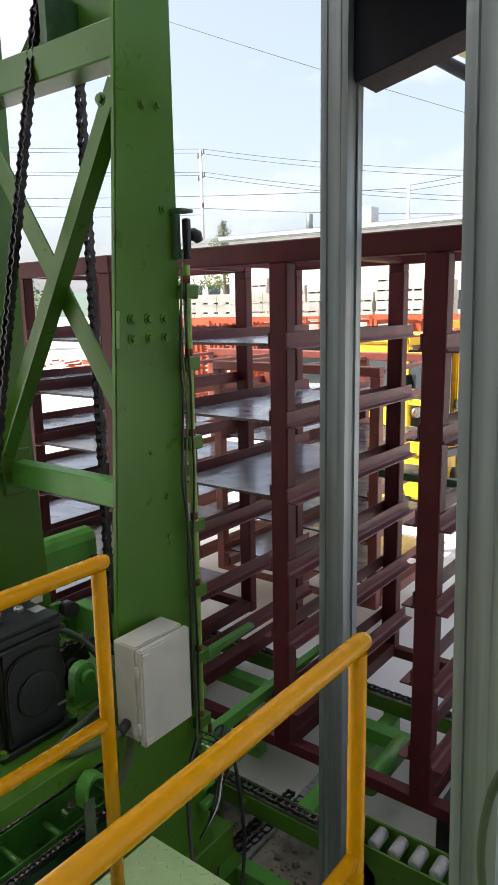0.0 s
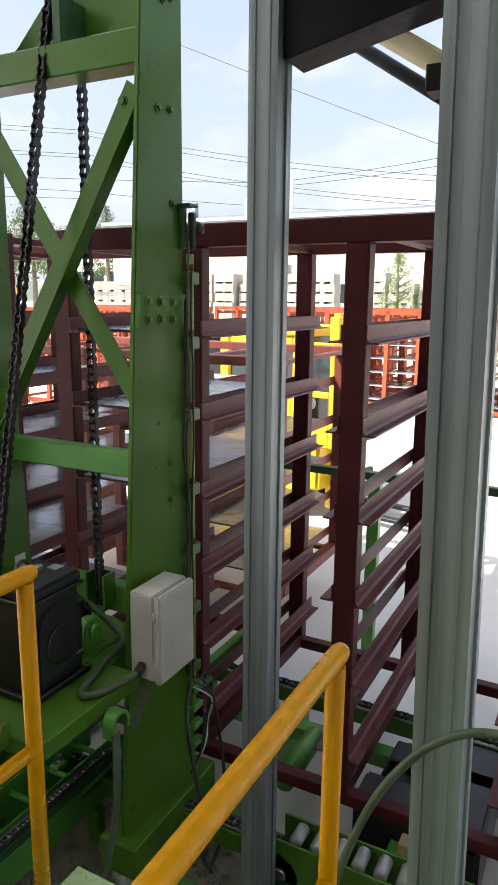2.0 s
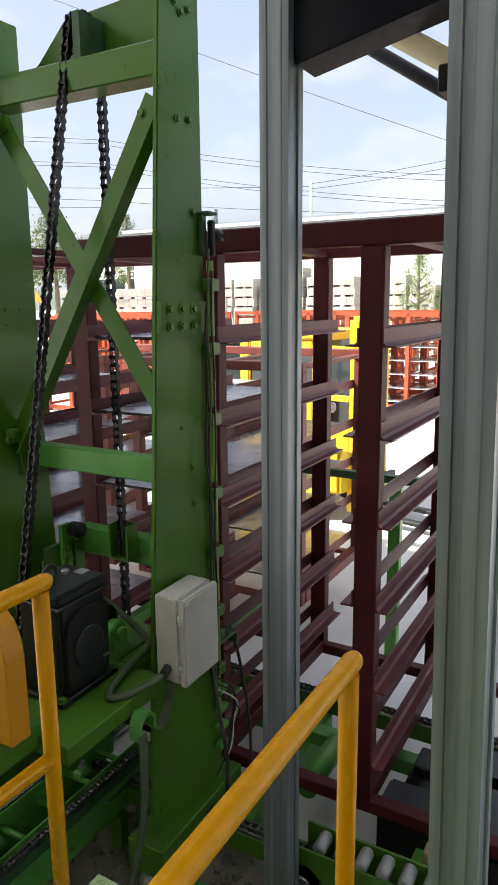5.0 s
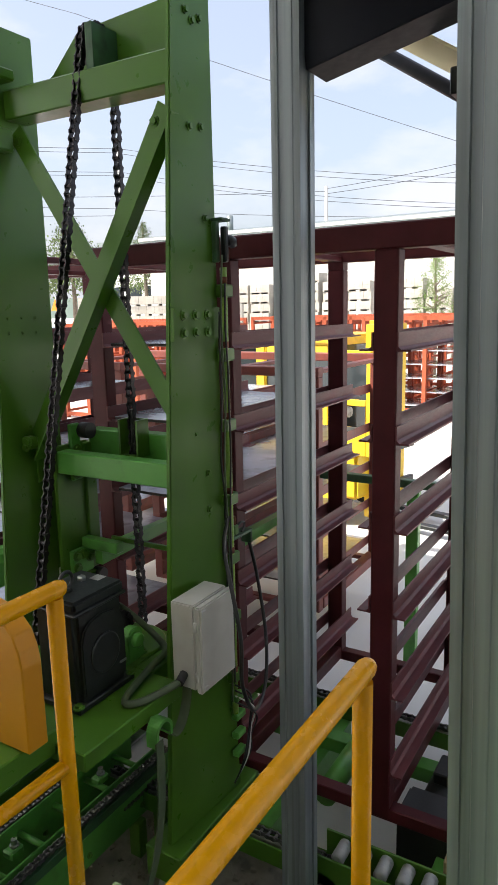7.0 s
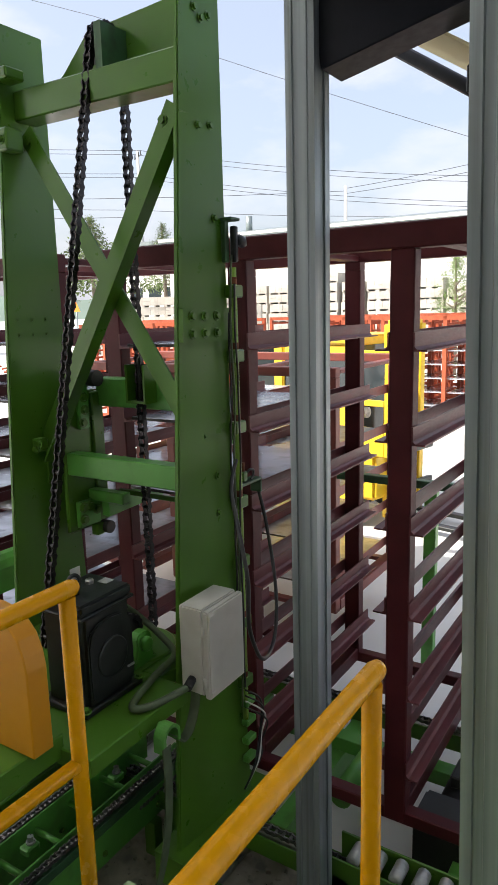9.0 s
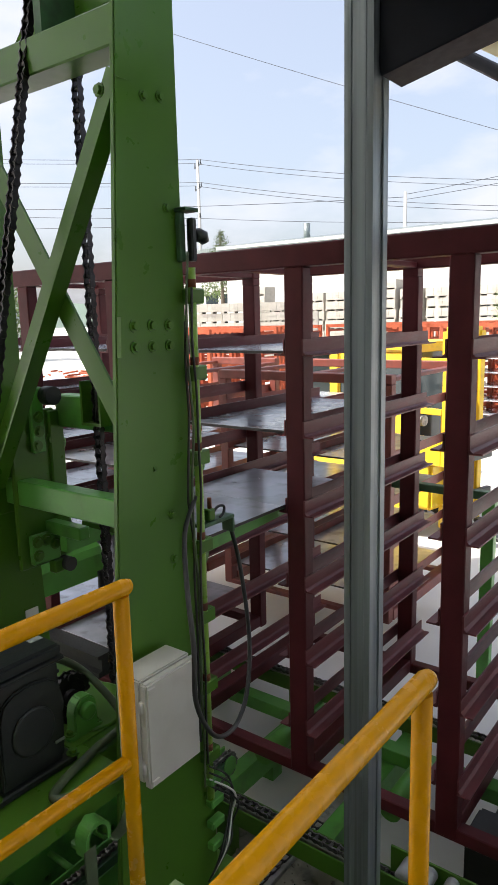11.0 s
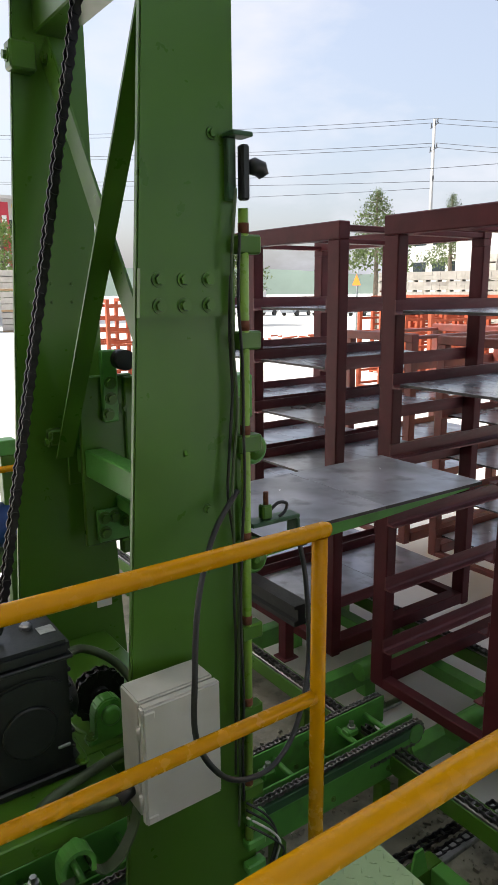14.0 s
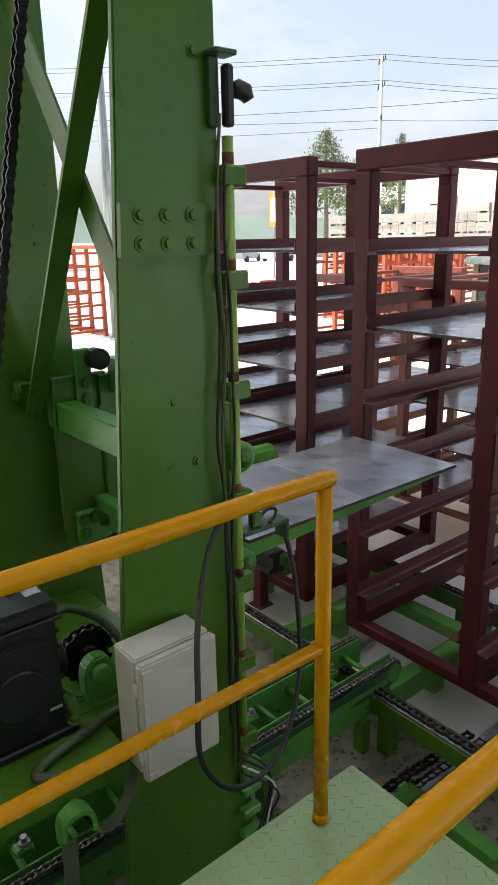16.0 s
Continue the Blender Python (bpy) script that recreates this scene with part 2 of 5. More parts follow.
def smooth_line(pts, k=6):
    """Catmull-Rom through the points."""
    P = [Vector(p) for p in pts]
    out = []
    for i in range(len(P) - 1):
        a, b, c, d = P[max(i - 1, 0)], P[i], P[i + 1], P[min(i + 2, len(P) - 1)]
        for j in range(k):
            t = j / k
            out.append(0.5 * ((2 * b) + (c - a) * t + (2 * a - 5 * b + 4 * c - d) * t * t + (3 * b - a - 3 * c + d) * t ** 3))
    return out + [P[-1]]


def mesh_of(name, bm, mat):
    me = bpy.data.meshes.new(name)
    bm.to_mesh(me)
    bm.free()
    me.materials.append(mat)
    return me


def part(name, bm, mat, parent, label=""):
    ob = new(name, bm if isinstance(bm, bpy.types.Mesh) else mesh_of(name, bm, mat))
    ob.parent = parent
    return tagged(ob, label)


def thing(name, label, category, group="", at=(0, 0, 0), rz=0):
    ob = new(name)
    ob.empty_display_size = 0.1
    ob.matrix_basis = pose(*at, 0, 0, rz)
    return tagged(ob, label, category, group)


def single(name, bm, mat, label, category, group="", kind=""):
    return tagged(new(name, mesh_of(name, bm, mat)), label, category, group, kind)


def bolt_mesh(r=0.012, h=0.012):
    bm = bmesh.new()
    tube(bm, [(0, 0, 0), (0, -h, 0)], r, 6)
    tube(bm, [(0, 0.001, 0), (0, -0.003, 0)], r * 1.5, 10)
    return bm


BOLT = mesh_of("bolt", bolt_mesh(), GREEN)


def bolt(parent, x, y, z, rz=0, rx=0, mesh=None, s=1.0):
    ob = new("bolt", mesh or BOLT)
    ob.parent = parent
    ob.matrix_basis = pose(x, y, z, rx, 0, rz) @ Matrix.Scale(s, 4)
    return ob


def chain_bm(pts, pitch=0.036, w=0.018, plate=0.03, across=(0, 1, 0)):
    """A roller chain along a line: pairs of waisted side plates and a roller for each pitch."""
    bm = bmesh.new()
    P = [Vector(p) for p in pts]
    across = Vector(across)
    segs = [(P[i], P[i + 1], (P[i + 1] - P[i]).length) for i in range(len(P) - 1)]
    total = sum(s[2] for s in segs)

    def at(d):
        for a, b, l in segs:
            if d <= l or (a, b, l) == segs[-1]:
                return a + (b - a) * (d / l), (b - a).normalized()
            d -= l
    for i in range(int(total / pitch)):
        c, d = at((i + 0.5) * pitch)
        n = d.cross(across).normalized()
        off = w if i % 2 else w * 0.72
        for s in (-1, 1):
            m = Matrix((( *d, 0), (*n, 0), (*across, 0), (0, 0, 0, 1))).transposed()
            m.translation = c + across * (s * off)
            k, t = plate / 2, 0.0028
            outline = [(-0.68 * pitch, -k * .6), (-0.45 * pitch, -k), (0, -k * 0.62), (0.45 * pitch, -k), (0.68 * pitch, -k * .6),
                       (0.68 * pitch, k * .6), (0.45 * pitch, k), (0, k * 0.62), (-0.45 * pitch, k), (-0.68 * pitch, k * .6)]
            lo = [bm.verts.new(m @ Vector((x, y, -t))) for x, y in outline]
            hi = [bm.verts.new(m @ Vector((x, y, t))) for x, y in outline]
            bm.faces.new(lo[::-1])
            bm.faces.new(hi)
            for a in range(10):
                bm.faces.new((lo[a], lo[(a + 1) % 10], hi[(a + 1) % 10], hi[a]))
        e = c + d * (pitch / 2)
        tube(bm, [e - across * w * 1.15, e + across * w * 1.15], plate * 0.3, 6)
    return bm


def sprocket_bm(c, r, teeth, w=0.012, axis=(0, 1, 0)):
    bm = bmesh.new()
    ax = Vector(axis)
    u = ax.orthogonal().normalized()
    v = ax.cross(u)
    c = Vector(c)
    lo, hi = [], []
    for i in range(teeth * 2):
        a = math.pi * i / teeth
        q = r * (1.0 if i % 2 else 0.88)
        p = c + u * q * math.cos(a) + v * q * math.sin(a)
        lo.append(bm.verts.new(p - ax * w / 2))
        hi.append(bm.verts.new(p + ax * w / 2))
    bm.faces.new(lo[::-1])
    bm.faces.new(hi)
    n = len(lo)
    for i in range(n):
        bm.faces.new((lo[i], lo[(i + 1) % n], hi[(i + 1) % n], hi[i]))
    tube(bm, [c - ax * w * 1.6, c + ax * w * 1.6], r * 0.4, 16)
    bmesh.ops.recalc_face_normals(bm, faces=bm.faces)
    return bm


# ---------- large structure ----------
def build_ground():
    bm = bmesh.new()
    s = 600
    vs = [bm.verts.new(p) for p in ((-s, -s, 0), (s, -s, 0), (s, s, 0), (-s, s, 0))]
    bm.faces.new(vs)
    single("ground", bm, CONCRETE, "sunlit pale concrete yard paving", "ground", kind="structure")
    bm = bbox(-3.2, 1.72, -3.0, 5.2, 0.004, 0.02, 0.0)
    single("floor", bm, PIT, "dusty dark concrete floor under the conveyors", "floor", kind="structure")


def build_roof():
    # Out-of-view roof; height and edge are set to shape shade and skylight.
    bm = bbox(-9.3, 0.5, -8.3, 10.5, 8.492, 8.52, 0.0)
    single("ceiling", bm, ROOF, "unseen grey translucent roof over the machine bay", "ceiling", kind="structure")
    # Unseen wall, added to close the bay behind the camera and bounce light.
    bm = bbox(-9.2, -9, -8, 10.5, 0, 8.49, 0.0)
    single("wall_back_unseen", bm, UNSEEN_WALL, "plain grey wall added out of view behind the machine bay", "wall", kind="structure")


def build_unseen_side_wall():
    # Unseen wall, added to block open-sky light from this side.
    bm = bbox(-9, 0.6, -8.2, -8, 0, 8.49, 0.0)
    single("wall_side_unseen", bm, UNSEEN_WALL, "plain grey wall added out of view beside the machine bay", "wall", kind="structure")


def channel_post(name, x0, x1, y0, y1, z0, z1, label):
    """A cold-formed steel post with a lipped, ribbed face."""
    ob = thing(name, label, "post", "galvanised posts", at=((x0 + x1) / 2, (y0 + y1) / 2, z0))
    hx, hy, h = (x1 - x0) / 2, (y1 - y0) / 2, z1 - z0
    t = 0.006
    o = [(-hx, -hy), (hx, -hy), (hx, hy), (-hx, hy), (-hx, hy * 0.55), (-hx + t, hy * 0.5), (-hx + t, hy * 0.12),
         (-hx - 0.003, hy * 0.06), (-hx - 0.003, -hy * 0.5), (-hx, -hy * 0.56)]
    bm = prism(bmesh.new(), o, 2, 0, h)
    part("shaft", bm, GALV_POST, ob)
    bm = bmesh.new()
    box(bm, hx * 0.15, hx * 0.75, -hy - 0.007, -hy - 0.0005, 0, h)
    part("seam", bm, GALV_POST, ob)
    bm = bbox(-hx - 0.05, hx + 0.05, -hy - 0.05, hy + 0.05, 0.02, 0.035, 0.003)
    part("base_plate", bm, GALV_POST, ob)
    return ob


def build_canopy():
    ob = thing("canopy", "dark steel canopy frame with a cream translucent sheet", "canopy", at=(1.3, 0, 3.6))
    bm = bmesh.new()
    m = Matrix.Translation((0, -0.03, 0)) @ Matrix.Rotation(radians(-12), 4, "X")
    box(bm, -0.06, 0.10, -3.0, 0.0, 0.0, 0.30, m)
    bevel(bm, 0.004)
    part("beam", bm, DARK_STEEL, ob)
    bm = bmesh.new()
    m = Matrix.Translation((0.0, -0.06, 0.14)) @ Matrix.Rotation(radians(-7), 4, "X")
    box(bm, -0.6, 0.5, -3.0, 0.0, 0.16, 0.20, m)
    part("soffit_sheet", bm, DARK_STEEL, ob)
    bm = bmesh.new()
    tube(bm, [(0.75, 0.20, 0.42), (0.70, -1.02, -0.40)], 0.028, 8)
    part("rafter", bm, DARK_STEEL, ob)
    bm = bmesh.new()
    m = Matrix.Translation((0.72, -0.02, 0.32)) @ Matrix.Rotation(radians(33), 4, "X")
    box(bm, -0.62, -0.03, -2.4, 0.0, 0.0, 0.01, m)
    part("roof_sheet", bm, CREAM, ob, "cream translucent roof sheet")
    bm = bbox(0.28, 0.40, -0.52, -0.42, -0.06, 0.03, 0.004)
    part("lamp_bracket", bm, BLACK, ob, "small black fixture under the canopy")
    return ob


# ---------- racks ----------
LEVELS = (0.63, 1.03, 1.43, 1.83, 2.23, 2.63)
LEVELS_B = (0.64, 1.19, 1.55, 1.91, 2.27, 2.63)
XF, XB = 1.80, 3.14


def ledge_mesh(length, side, leg=0.08, lip=0.062, name="ledge", mat=None):
    """An angle bar with a bottom lip; side +1 puts the lip towards +Y."""
    t = 0.008
    o = [(0, leg), (side * t, leg), (side * t, t + 0.012), (side * (t + 0.012), t), (side * lip, t), (side * lip, 0), (0, 0)]
    bm = prism(bmesh.new(), o, 0, 0, length)
    return mesh_of(name, bm, mat or MAROON_WORN)


L_PLUS, L_MINUS = ledge_mesh(1.50, 1), ledge_mesh(1.50, -1)
POST_W, POST_D = 0.107, 0.08


def rack(label, posts, at, top, levels=LEVELS, mat=MAROON, ledges=None, xf=XF, xb=XB, pw=POST_W, bh=0.104, back_up=0.045):
    y_lo, y_hi = min(posts), max(posts)
    ob = thing("curing_rack", label, "storage rack", "block curing racks", at=(at[0] + xf, at[1] + y_lo, 0.38))
    X, Y, Z = xf, y_lo, 0.38
    depth = xb - xf
    hz = top - Z
    pm = mesh_of("post", bbox(0, POST_D, -pw / 2, pw / 2, 0.0, hz - bh, 0.006), mat)
    w = y_hi - y_lo
    for y in posts:
        for x in (0, depth):
            o = part("post", pm, None, ob)
            o.location = (x, y - Y, 0)
            if x:
                part("post_head", bbox(x + 0.002, x + POST_D - 0.002, y - Y - pw / 2 + 0.002, y - Y + pw / 2 - 0.002, hz - bh, hz - bh + back_up, 0.0), mat, ob)
        part("cross_beam", bbox(POST_D, depth, y - Y - 0.045, y - Y + 0.045, hz - bh + back_up + 0.004, hz - 0.02, 0.005), mat, ob)
        part("foot_beam", bbox(POST_D, depth, y - Y - 0.05, y - Y + 0.05, 0.0, 0.09, 0.005), mat, ob)
        for z in levels:
            for s, me in ((1, (ledges or (L_PLUS, L_MINUS))[0]), (-1, (ledges or (L_PLUS, L_MINUS))[1])):
                if (y == y_lo and s < 0) or (y == y_hi and s > 0):
                    continue
                o = part("ledge", me, None, ob)
                o.location = (0.001 if s > 0 else -0.012, y - Y + s * (pw / 2 + 0.001), z - Z)
    for x in (0, depth):
        part("top_beam", bbox(x - 0.004, x + POST_D + 0.004, -pw / 2, w + pw / 2, hz - bh + (back_up if x else 0), hz + (back_up if x else 0), 0.006), mat, ob)
        part("bottom_beam", bbox(x + 0.004, x + POST_D - 0.004, -pw / 2, w + pw / 2, -0.01, bh - 0.045, 0.005), mat, ob)
    return ob


PX, PY = 0.645, 0.66


def pallet_mesh():
    bm = bbox(0, PX - 0.003, 0, PY, 0, 0.016, 0.001)
    bm.normal_update()
    for f in bm.faces:
        f.material_index = 0 if abs(f.normal.z) > 0.5 else 1
    me = mesh_of("steel_pallet", bm, PLATE)
    me.materials.append(PLATE_EDGE)
    return me


PALLET = pallet_mesh()


def pallet(x, y, z, label="worn grey steel pallet plate lying on rack ledges"):
    ob = new("steel_pallet", PALLET)
    ob.matrix_basis = pose(x, y, z)
    return tagged(ob, label, "pallet", "steel pallets")


def build_racks():
    rack("maroon steel curing rack standing on the chain conveyor, mostly empty", (-1.76, -0.94, -0.12, 0.70, 1.52), (0, 0), 3.155)
    rack("maroon steel curing rack filled with steel pallets", (1.98, 2.84, 3.68), (0, 0), 3.16, LEVELS_B)
    for z in (2.63, 2.23):
        for k in range(2):
            pallet(1.82 + k * PX, 0.775, z + 0.009)
    for yb in (2.055, 2.92):
        for z in LEVELS_B:
            for k in range(2):
                pallet(1.82 + k * PX, yb + 0.02, z + 0.009)
    # a shorter, faded rack behind
    lp, lm = ledge_mesh(1.45, 1, mat=REDDISH), ledge_mesh(1.45, -1, mat=REDDISH)
    short = (0.55, 0.92, 1.29, 1.66, 2.03)
    for ys in ((1.15, 1.95, 2.75), (3.12, 3.92)):
        rack("faded red steel curing rack loaded with steel pallets", ys, (0, 0), 2.37, short, REDDISH, (lp, lm), 3.75, 5.05, 0.085, 0.075, 0.02)
        for y in ys[:-1]:
            for z in short:
                for k in range(2):
                    pallet(3.80 + k * PX, y + 0.07, z + 0.009)


# ---------- platform and rails ----------
def handrail(y, x_far, label, up=0.0, r=0.0205, x=0.0):
    ob = thing("handrail", label, "handrail", "yellow handrails", at=(x, y, 1.235))
    top = 0.972 + up
    bm = bmesh.new()
    tube(bm, [(0, 0, 0.02), (0, 0, top - 0.017)], r * 0.95, 16)
    part("post", bm, YELLOW, ob)
    bm = bmesh.new()
    tube(bm, [(x_far, 0, top), (0.012, 0, top), (0.022, 0, top - 0.002), (0.028, 0, top - 0.006)], [r, r, r * 0.92, r * 0.6], 18)
    part("top_rail", bm, YELLOW, ob)
    bm = bmesh.new()
    tube(bm, [(x_far, 0, 0.535), (-0.012, 0, 0.535)], r * 0.86, 16)
    part("mid_rail", bm, YELLOW, ob)
    bm = bmesh.new()
    tube(bm, [(0, 0, 0.002), (0, 0, 0.02), (0, 0, 0.028)], [0.0225, 0.0215, 0.0205], 14)
    part("weld_collar", bm, YELLOW, ob)
    for i in range(1, int(-x_far / 1.3) + 1):
        bm = bmesh.new()
        tube(bm, [(-1.3 * i, 0, 0.0), (-1.3 * i, 0, top - 0.012)], r * 0.95, 16)
        part("post", bm, YELLOW, ob)
    return ob


def build_platform():
    ob = thing("platform", "green checker-plate walkway platform with worn paint", "platform", at=(0.215, 0, 0))
    part("deck", bbox(-5.2, 0, -3.2, 0.085, 1.222, 1.233, 0.002), CHECKER, ob)
    bm = bmesh.new()
    for i in range(26):
        for j in range(44):
            x, y = -0.02 - i * 0.042, 0.065 - j * 0.026
            if y < -1.0:
                continue
            d = 1 if (i + j) % 2 else -1
            m = Matrix.Translation((x, y, 1.233)) @ Matrix.Rotation(radians(45 * d), 4, "Z")
            vs = [bm.verts.new(m @ Vector(p)) for p in ((-0.013, 0, 0), (0, -0.0035, 0), (0.013, 0, 0), (0, 0.0035, 0), (-0.006, 0, 0.0022), (0.006, 0, 0.0022))]
            for f in ((0, 1, 4), (1, 5, 4), (1, 2, 5), (2, 3, 5), (3, 4, 5), (3, 0, 4)):
                bm.faces.new([vs[k] for k in f])
    tagged(part("tread_pattern", bm, CHECKER, ob), kind="stuff")
    part("edge_channel", bbox(-5.2, -0.004, 0.04, 0.08, 1.10, 1.221, 0.003), GREEN_LIGHT, ob)
    part("edge_channel", bbox(-0.045, -0.004, -3.2, 0.035, 1.10, 1.221, 0.003), GREEN_LIGHT, ob)
    for x, y in ((-0.1, 0.0), (-2.5, 0.0), (-0.1, -2.9), (-2.5, -2.9)):
        part("leg", bbox(x - 0.05, x + 0.05, y - 0.05, y + 0.034, 0.02, 1.221, 0.004), GREEN, ob)
    handrail(0.0, -4.9, "yellow painted pipe handrail with mid rail on the platform edge")
    handrail(-0.745, -4.9, "yellow painted pipe handrail beside the walkway, slightly chipped", 0.012, 0.0182, -0.02)


# ---------- the travelling lift ----------
def column_outline(top, off=0.0):
    def xl(z):
        return 0.115 - (3.44 - z) * 0.066
    def xr(z):
        return 0.418 + max(0.0, 2.2 - z) * 0.045
    return [(xl(0.42), 0.42), (xr(0.42), 0.42), (xr(2.2), 2.2), (0.418, top), (xl(top), top)]


def build_lift():
    ob = thing("travelling_lift", "green painted travelling pallet lift with chains and gear motor", "lift machine")
    for y0, y1, near in ((0.57, 0.595, True), (1.60, 1.625, False)):
        # the near plate stands a little askew: its outer edge lies further back
        skew = Matrix(((1, 0, 0, 0), (0, 1, 0, 0), (0, 0, 1, 0), (0, 0, 0, 1)))
        if near:
            skew = Matrix.Translation((0.42, 0, 0)) @ Matrix(((0.90, 0, 0, 0), (-0.085, 1, 0, 0), (0, 0, 1, 0), (0, 0, 0, 1))) @ Matrix.Translation((-0.42, 0, 0))
        bm = prism(bmesh.new(), column_outline(4.12), 1, y0, y1)
        bevel(bm, 0.005, 2)
        bm.transform(skew)
        col = part("column", bm, GREEN, ob)
        ys = y0
        # splice plate
        if not near:
            for i in range(3):
                for j in range(2):
                    bolt(col, 0.135 + 0.085 * i, ys - 0.001, 2.727 + 0.072 * j, s=0.55)
            part("guide_rail", bbox(0.37, 0.43, y1 + 0.001, y1 + 0.05, 0.45, 3.3, 0.004), STEEL, col)
            part("flange", bbox(0.34, 0.365, y1, y1 + 0.10, 0.45, 4.05, 0.003), GREEN, col)
            continue
        bm = prism(bmesh.new(), [(0.068, 2.695), (0.40, 2.695), (0.40, 2.83), (0.077, 2.83)], 1, ys - 0.02, ys - 0.001)
        bm.transform(skew)
        part("splice_plate", bm, GREEN, col)
        for i in range(3):
            for j in range(2):
                bolt(col, *(skew @ Vector((0.135 + 0.085 * i, ys - 0.02, 2.727 + 0.072 * j))), s=1.25)
        for x, z in ((0.25, 3.55), (0.33, 3.56), (0.29, 3.95), (0.34, 3.97), (0.25, 3.98), (0.34, 3.2), (0.30, 2.10), (0.30, 1.93)):
            bolt(col, *(skew @ Vector((x, ys - 0.001, z))))
        # guide angle on the rack side
        part("guide_rail", bbox(0.37, 0.43, y1 + 0.001, y1 + 0.05, 0.45, 3.1, 0.004), GREEN_DARK, col)
        part("flange", bbox(0.34, 0.365, y1, y1 + 0.10, 0.45, 4.05, 0.003), GREEN, col)
    # frame beams and braces
    part("top_beam", bbox(0.215, 0.345, 0.606, 1.60, 3.71, 3.84, 0.006), GREEN, ob)
    bm = prism(bmesh.new(), [(0.60, 3.841), (1.60, 3.841), (1.45, 3.93), (1.28, 4.08), (0.60, 4.12)], 0, 0.40, 0.415)
    part("top_gusset", bm, GREEN, ob)
    bm = prism(bmesh.new(), [(1.05, 3.841), (1.09, 3.841), (1.09, 4.03), (1.05, 4.03)], 0, 0.24, 0.399)
    part("bearing_plate", bm, GREEN_DARK, ob)
    beam = part("tie_beam", bbox(0.275, 0.36, 0.70, 1.59, 2.01, 2.125, 0.006), GREEN_LIGHT, ob)
    part("end_plate", bbox(0.235, 0.395, 1.588, 1.60, 1.96, 2.18, 0.004), GREEN, beam)

    def brace(p0, p1, w, mat, h):
        p0, p1 = Vector(p0), Vector(p1)
        d = p1 - p0
        m = Matrix.Translation(p0) @ d.to_track_quat("X", "Z").to_matrix().to_4x4()
        bm = prism(bmesh.new(), [(-w / 2, -h), (w / 2, -h), (w / 2, -h + 0.01), (-w / 2 + 0.01, -h + 0.01), (-w / 2 + 0.01, h), (-w / 2, h)], 0, 0, d.length)
        bm.transform(m)
        return part("brace", bm, mat, ob)
    b1 = brace((0.195, 0.645, 3.62), (0.205, 1.590, 2.13), 0.07, GREEN, 0.066)
    b2 = brace((0.262, 1.56, 3.66), (0.262, 0.615, 2.26), 0.055, GREEN, 0.045)
    for y, z in ((0.675, 3.56), (1.555, 2.19)):
        bolt(b1, 0.161, y, z, rz=-90, s=1.3)
    bolt(b2, 0.235, 1.535, 3.61, rz=-90, s=1.3)
    lug = part("brace_lug", bbox(0.10, 0.20, 1.53, 1.599, 3.56, 3.66, 0.008), GREEN, ob)
    bolt(lug, 0.10, 1.565, 3.61, rz=-90, s=1.4)
    lug = part("brace_lug", bbox(0.10, 0.21, 1.50, 1.599, 3.86, 3.91, 0.008), GREEN, ob)
    bolt(lug, 0.15, 1.55, 3.91, rx=-90, s=1.4)
    lug = part("brace_lug", bbox(0.15, 0.21, 1.54, 1.599, 2.15, 2.215, 0.008), GREEN, ob)
    bolt(lug, 0.15, 1.565, 2.165, rz=-90, s=1.3)
    # chain wheel and chains
    part("chain_wheel", sprocket_bm((0.355, 1.13, 3.96), 0.105, 15, 0.02), CHAIN, ob)
    arc = [(0.355 - 0.10 * math.cos(a), 1.13, 3.96 + 0.10 * math.sin(a)) for a in [math.pi * i / 12 for i in range(13)]]
    part("hoist_chain", chain_bm([(-0.26, 1.13, 1.40)] + arc + [(0.455, 1.13, 0.75)], 0.040, 0.018, 0.032), CHAIN, ob, "oiled steel roller chain")
    # deck with gear motor
    part("machine_deck", bbox(-0.58, 0.0, 0.55, 1.60, 1.17, 1.245, 0.005), GREEN, ob)
    part("machine_deck", bbox(0.0, 0.36, 0.70, 1.60, 1.17, 1.243, 0.005), GREEN, ob)
    part("drum_cover", tube(bmesh.new(), [(0.16, 1.0, 1.242), (0.16, 1.0, 1.252), (0.16, 1.0, 1.256)], [0.20, 0.20, 0.19], 36), GREEN, ob)
    gm = part("gear_motor", bbox(-0.385, -0.105, 0.755, 0.985, 1.255, 1.675, 0.022, 3), BLACK, ob, "black cast-iron gear motor housing")
    part("top_cover", bbox(-0.393, -0.098, 0.748, 0.993, 1.665, 1.712, 0.012, 2), BLACK, gm)
    part("cover_rim", bbox(-0.398, -0.093, 0.743, 0.998, 1.650, 1.664, 0.004, 1), BLACK, gm)
    # rounded front shield with a shallow hub
    o = [(-0.365, 1.30), (-0.125, 1.30), (-0.118, 1.36), (-0.118, 1.53), (-0.135, 1.585), (-0.175, 1.612), (-0.245, 1.622), (-0.315, 1.612), (-0.352, 1.585), (-0.37, 1.53), (-0.37, 1.36)]
    part("front_shield", bevel(prism(bmesh.new(), o, 1, 0.739, 0.754), 0.006, 2), BLACK, gm)
    part("hub_cover", tube(bmesh.new(), [(-0.245, 0.738, 1.45), (-0.245, 0.733, 1.45), (-0.245, 0.731, 1.45)], [0.085, 0.085, 0.078], 32), BLACK, gm)
    part("foot", bbox(-0.41, -0.075, 0.735, 1.005, 1.246, 1.275, 0.006), BLACK, gm)
    for x, y in ((-0.40, 0.75), (-0.085, 0.75), (-0.40, 0.99), (-0.085, 0.99)):
        bolt(gm, x, y, 1.275, rx=-90, s=1.3)
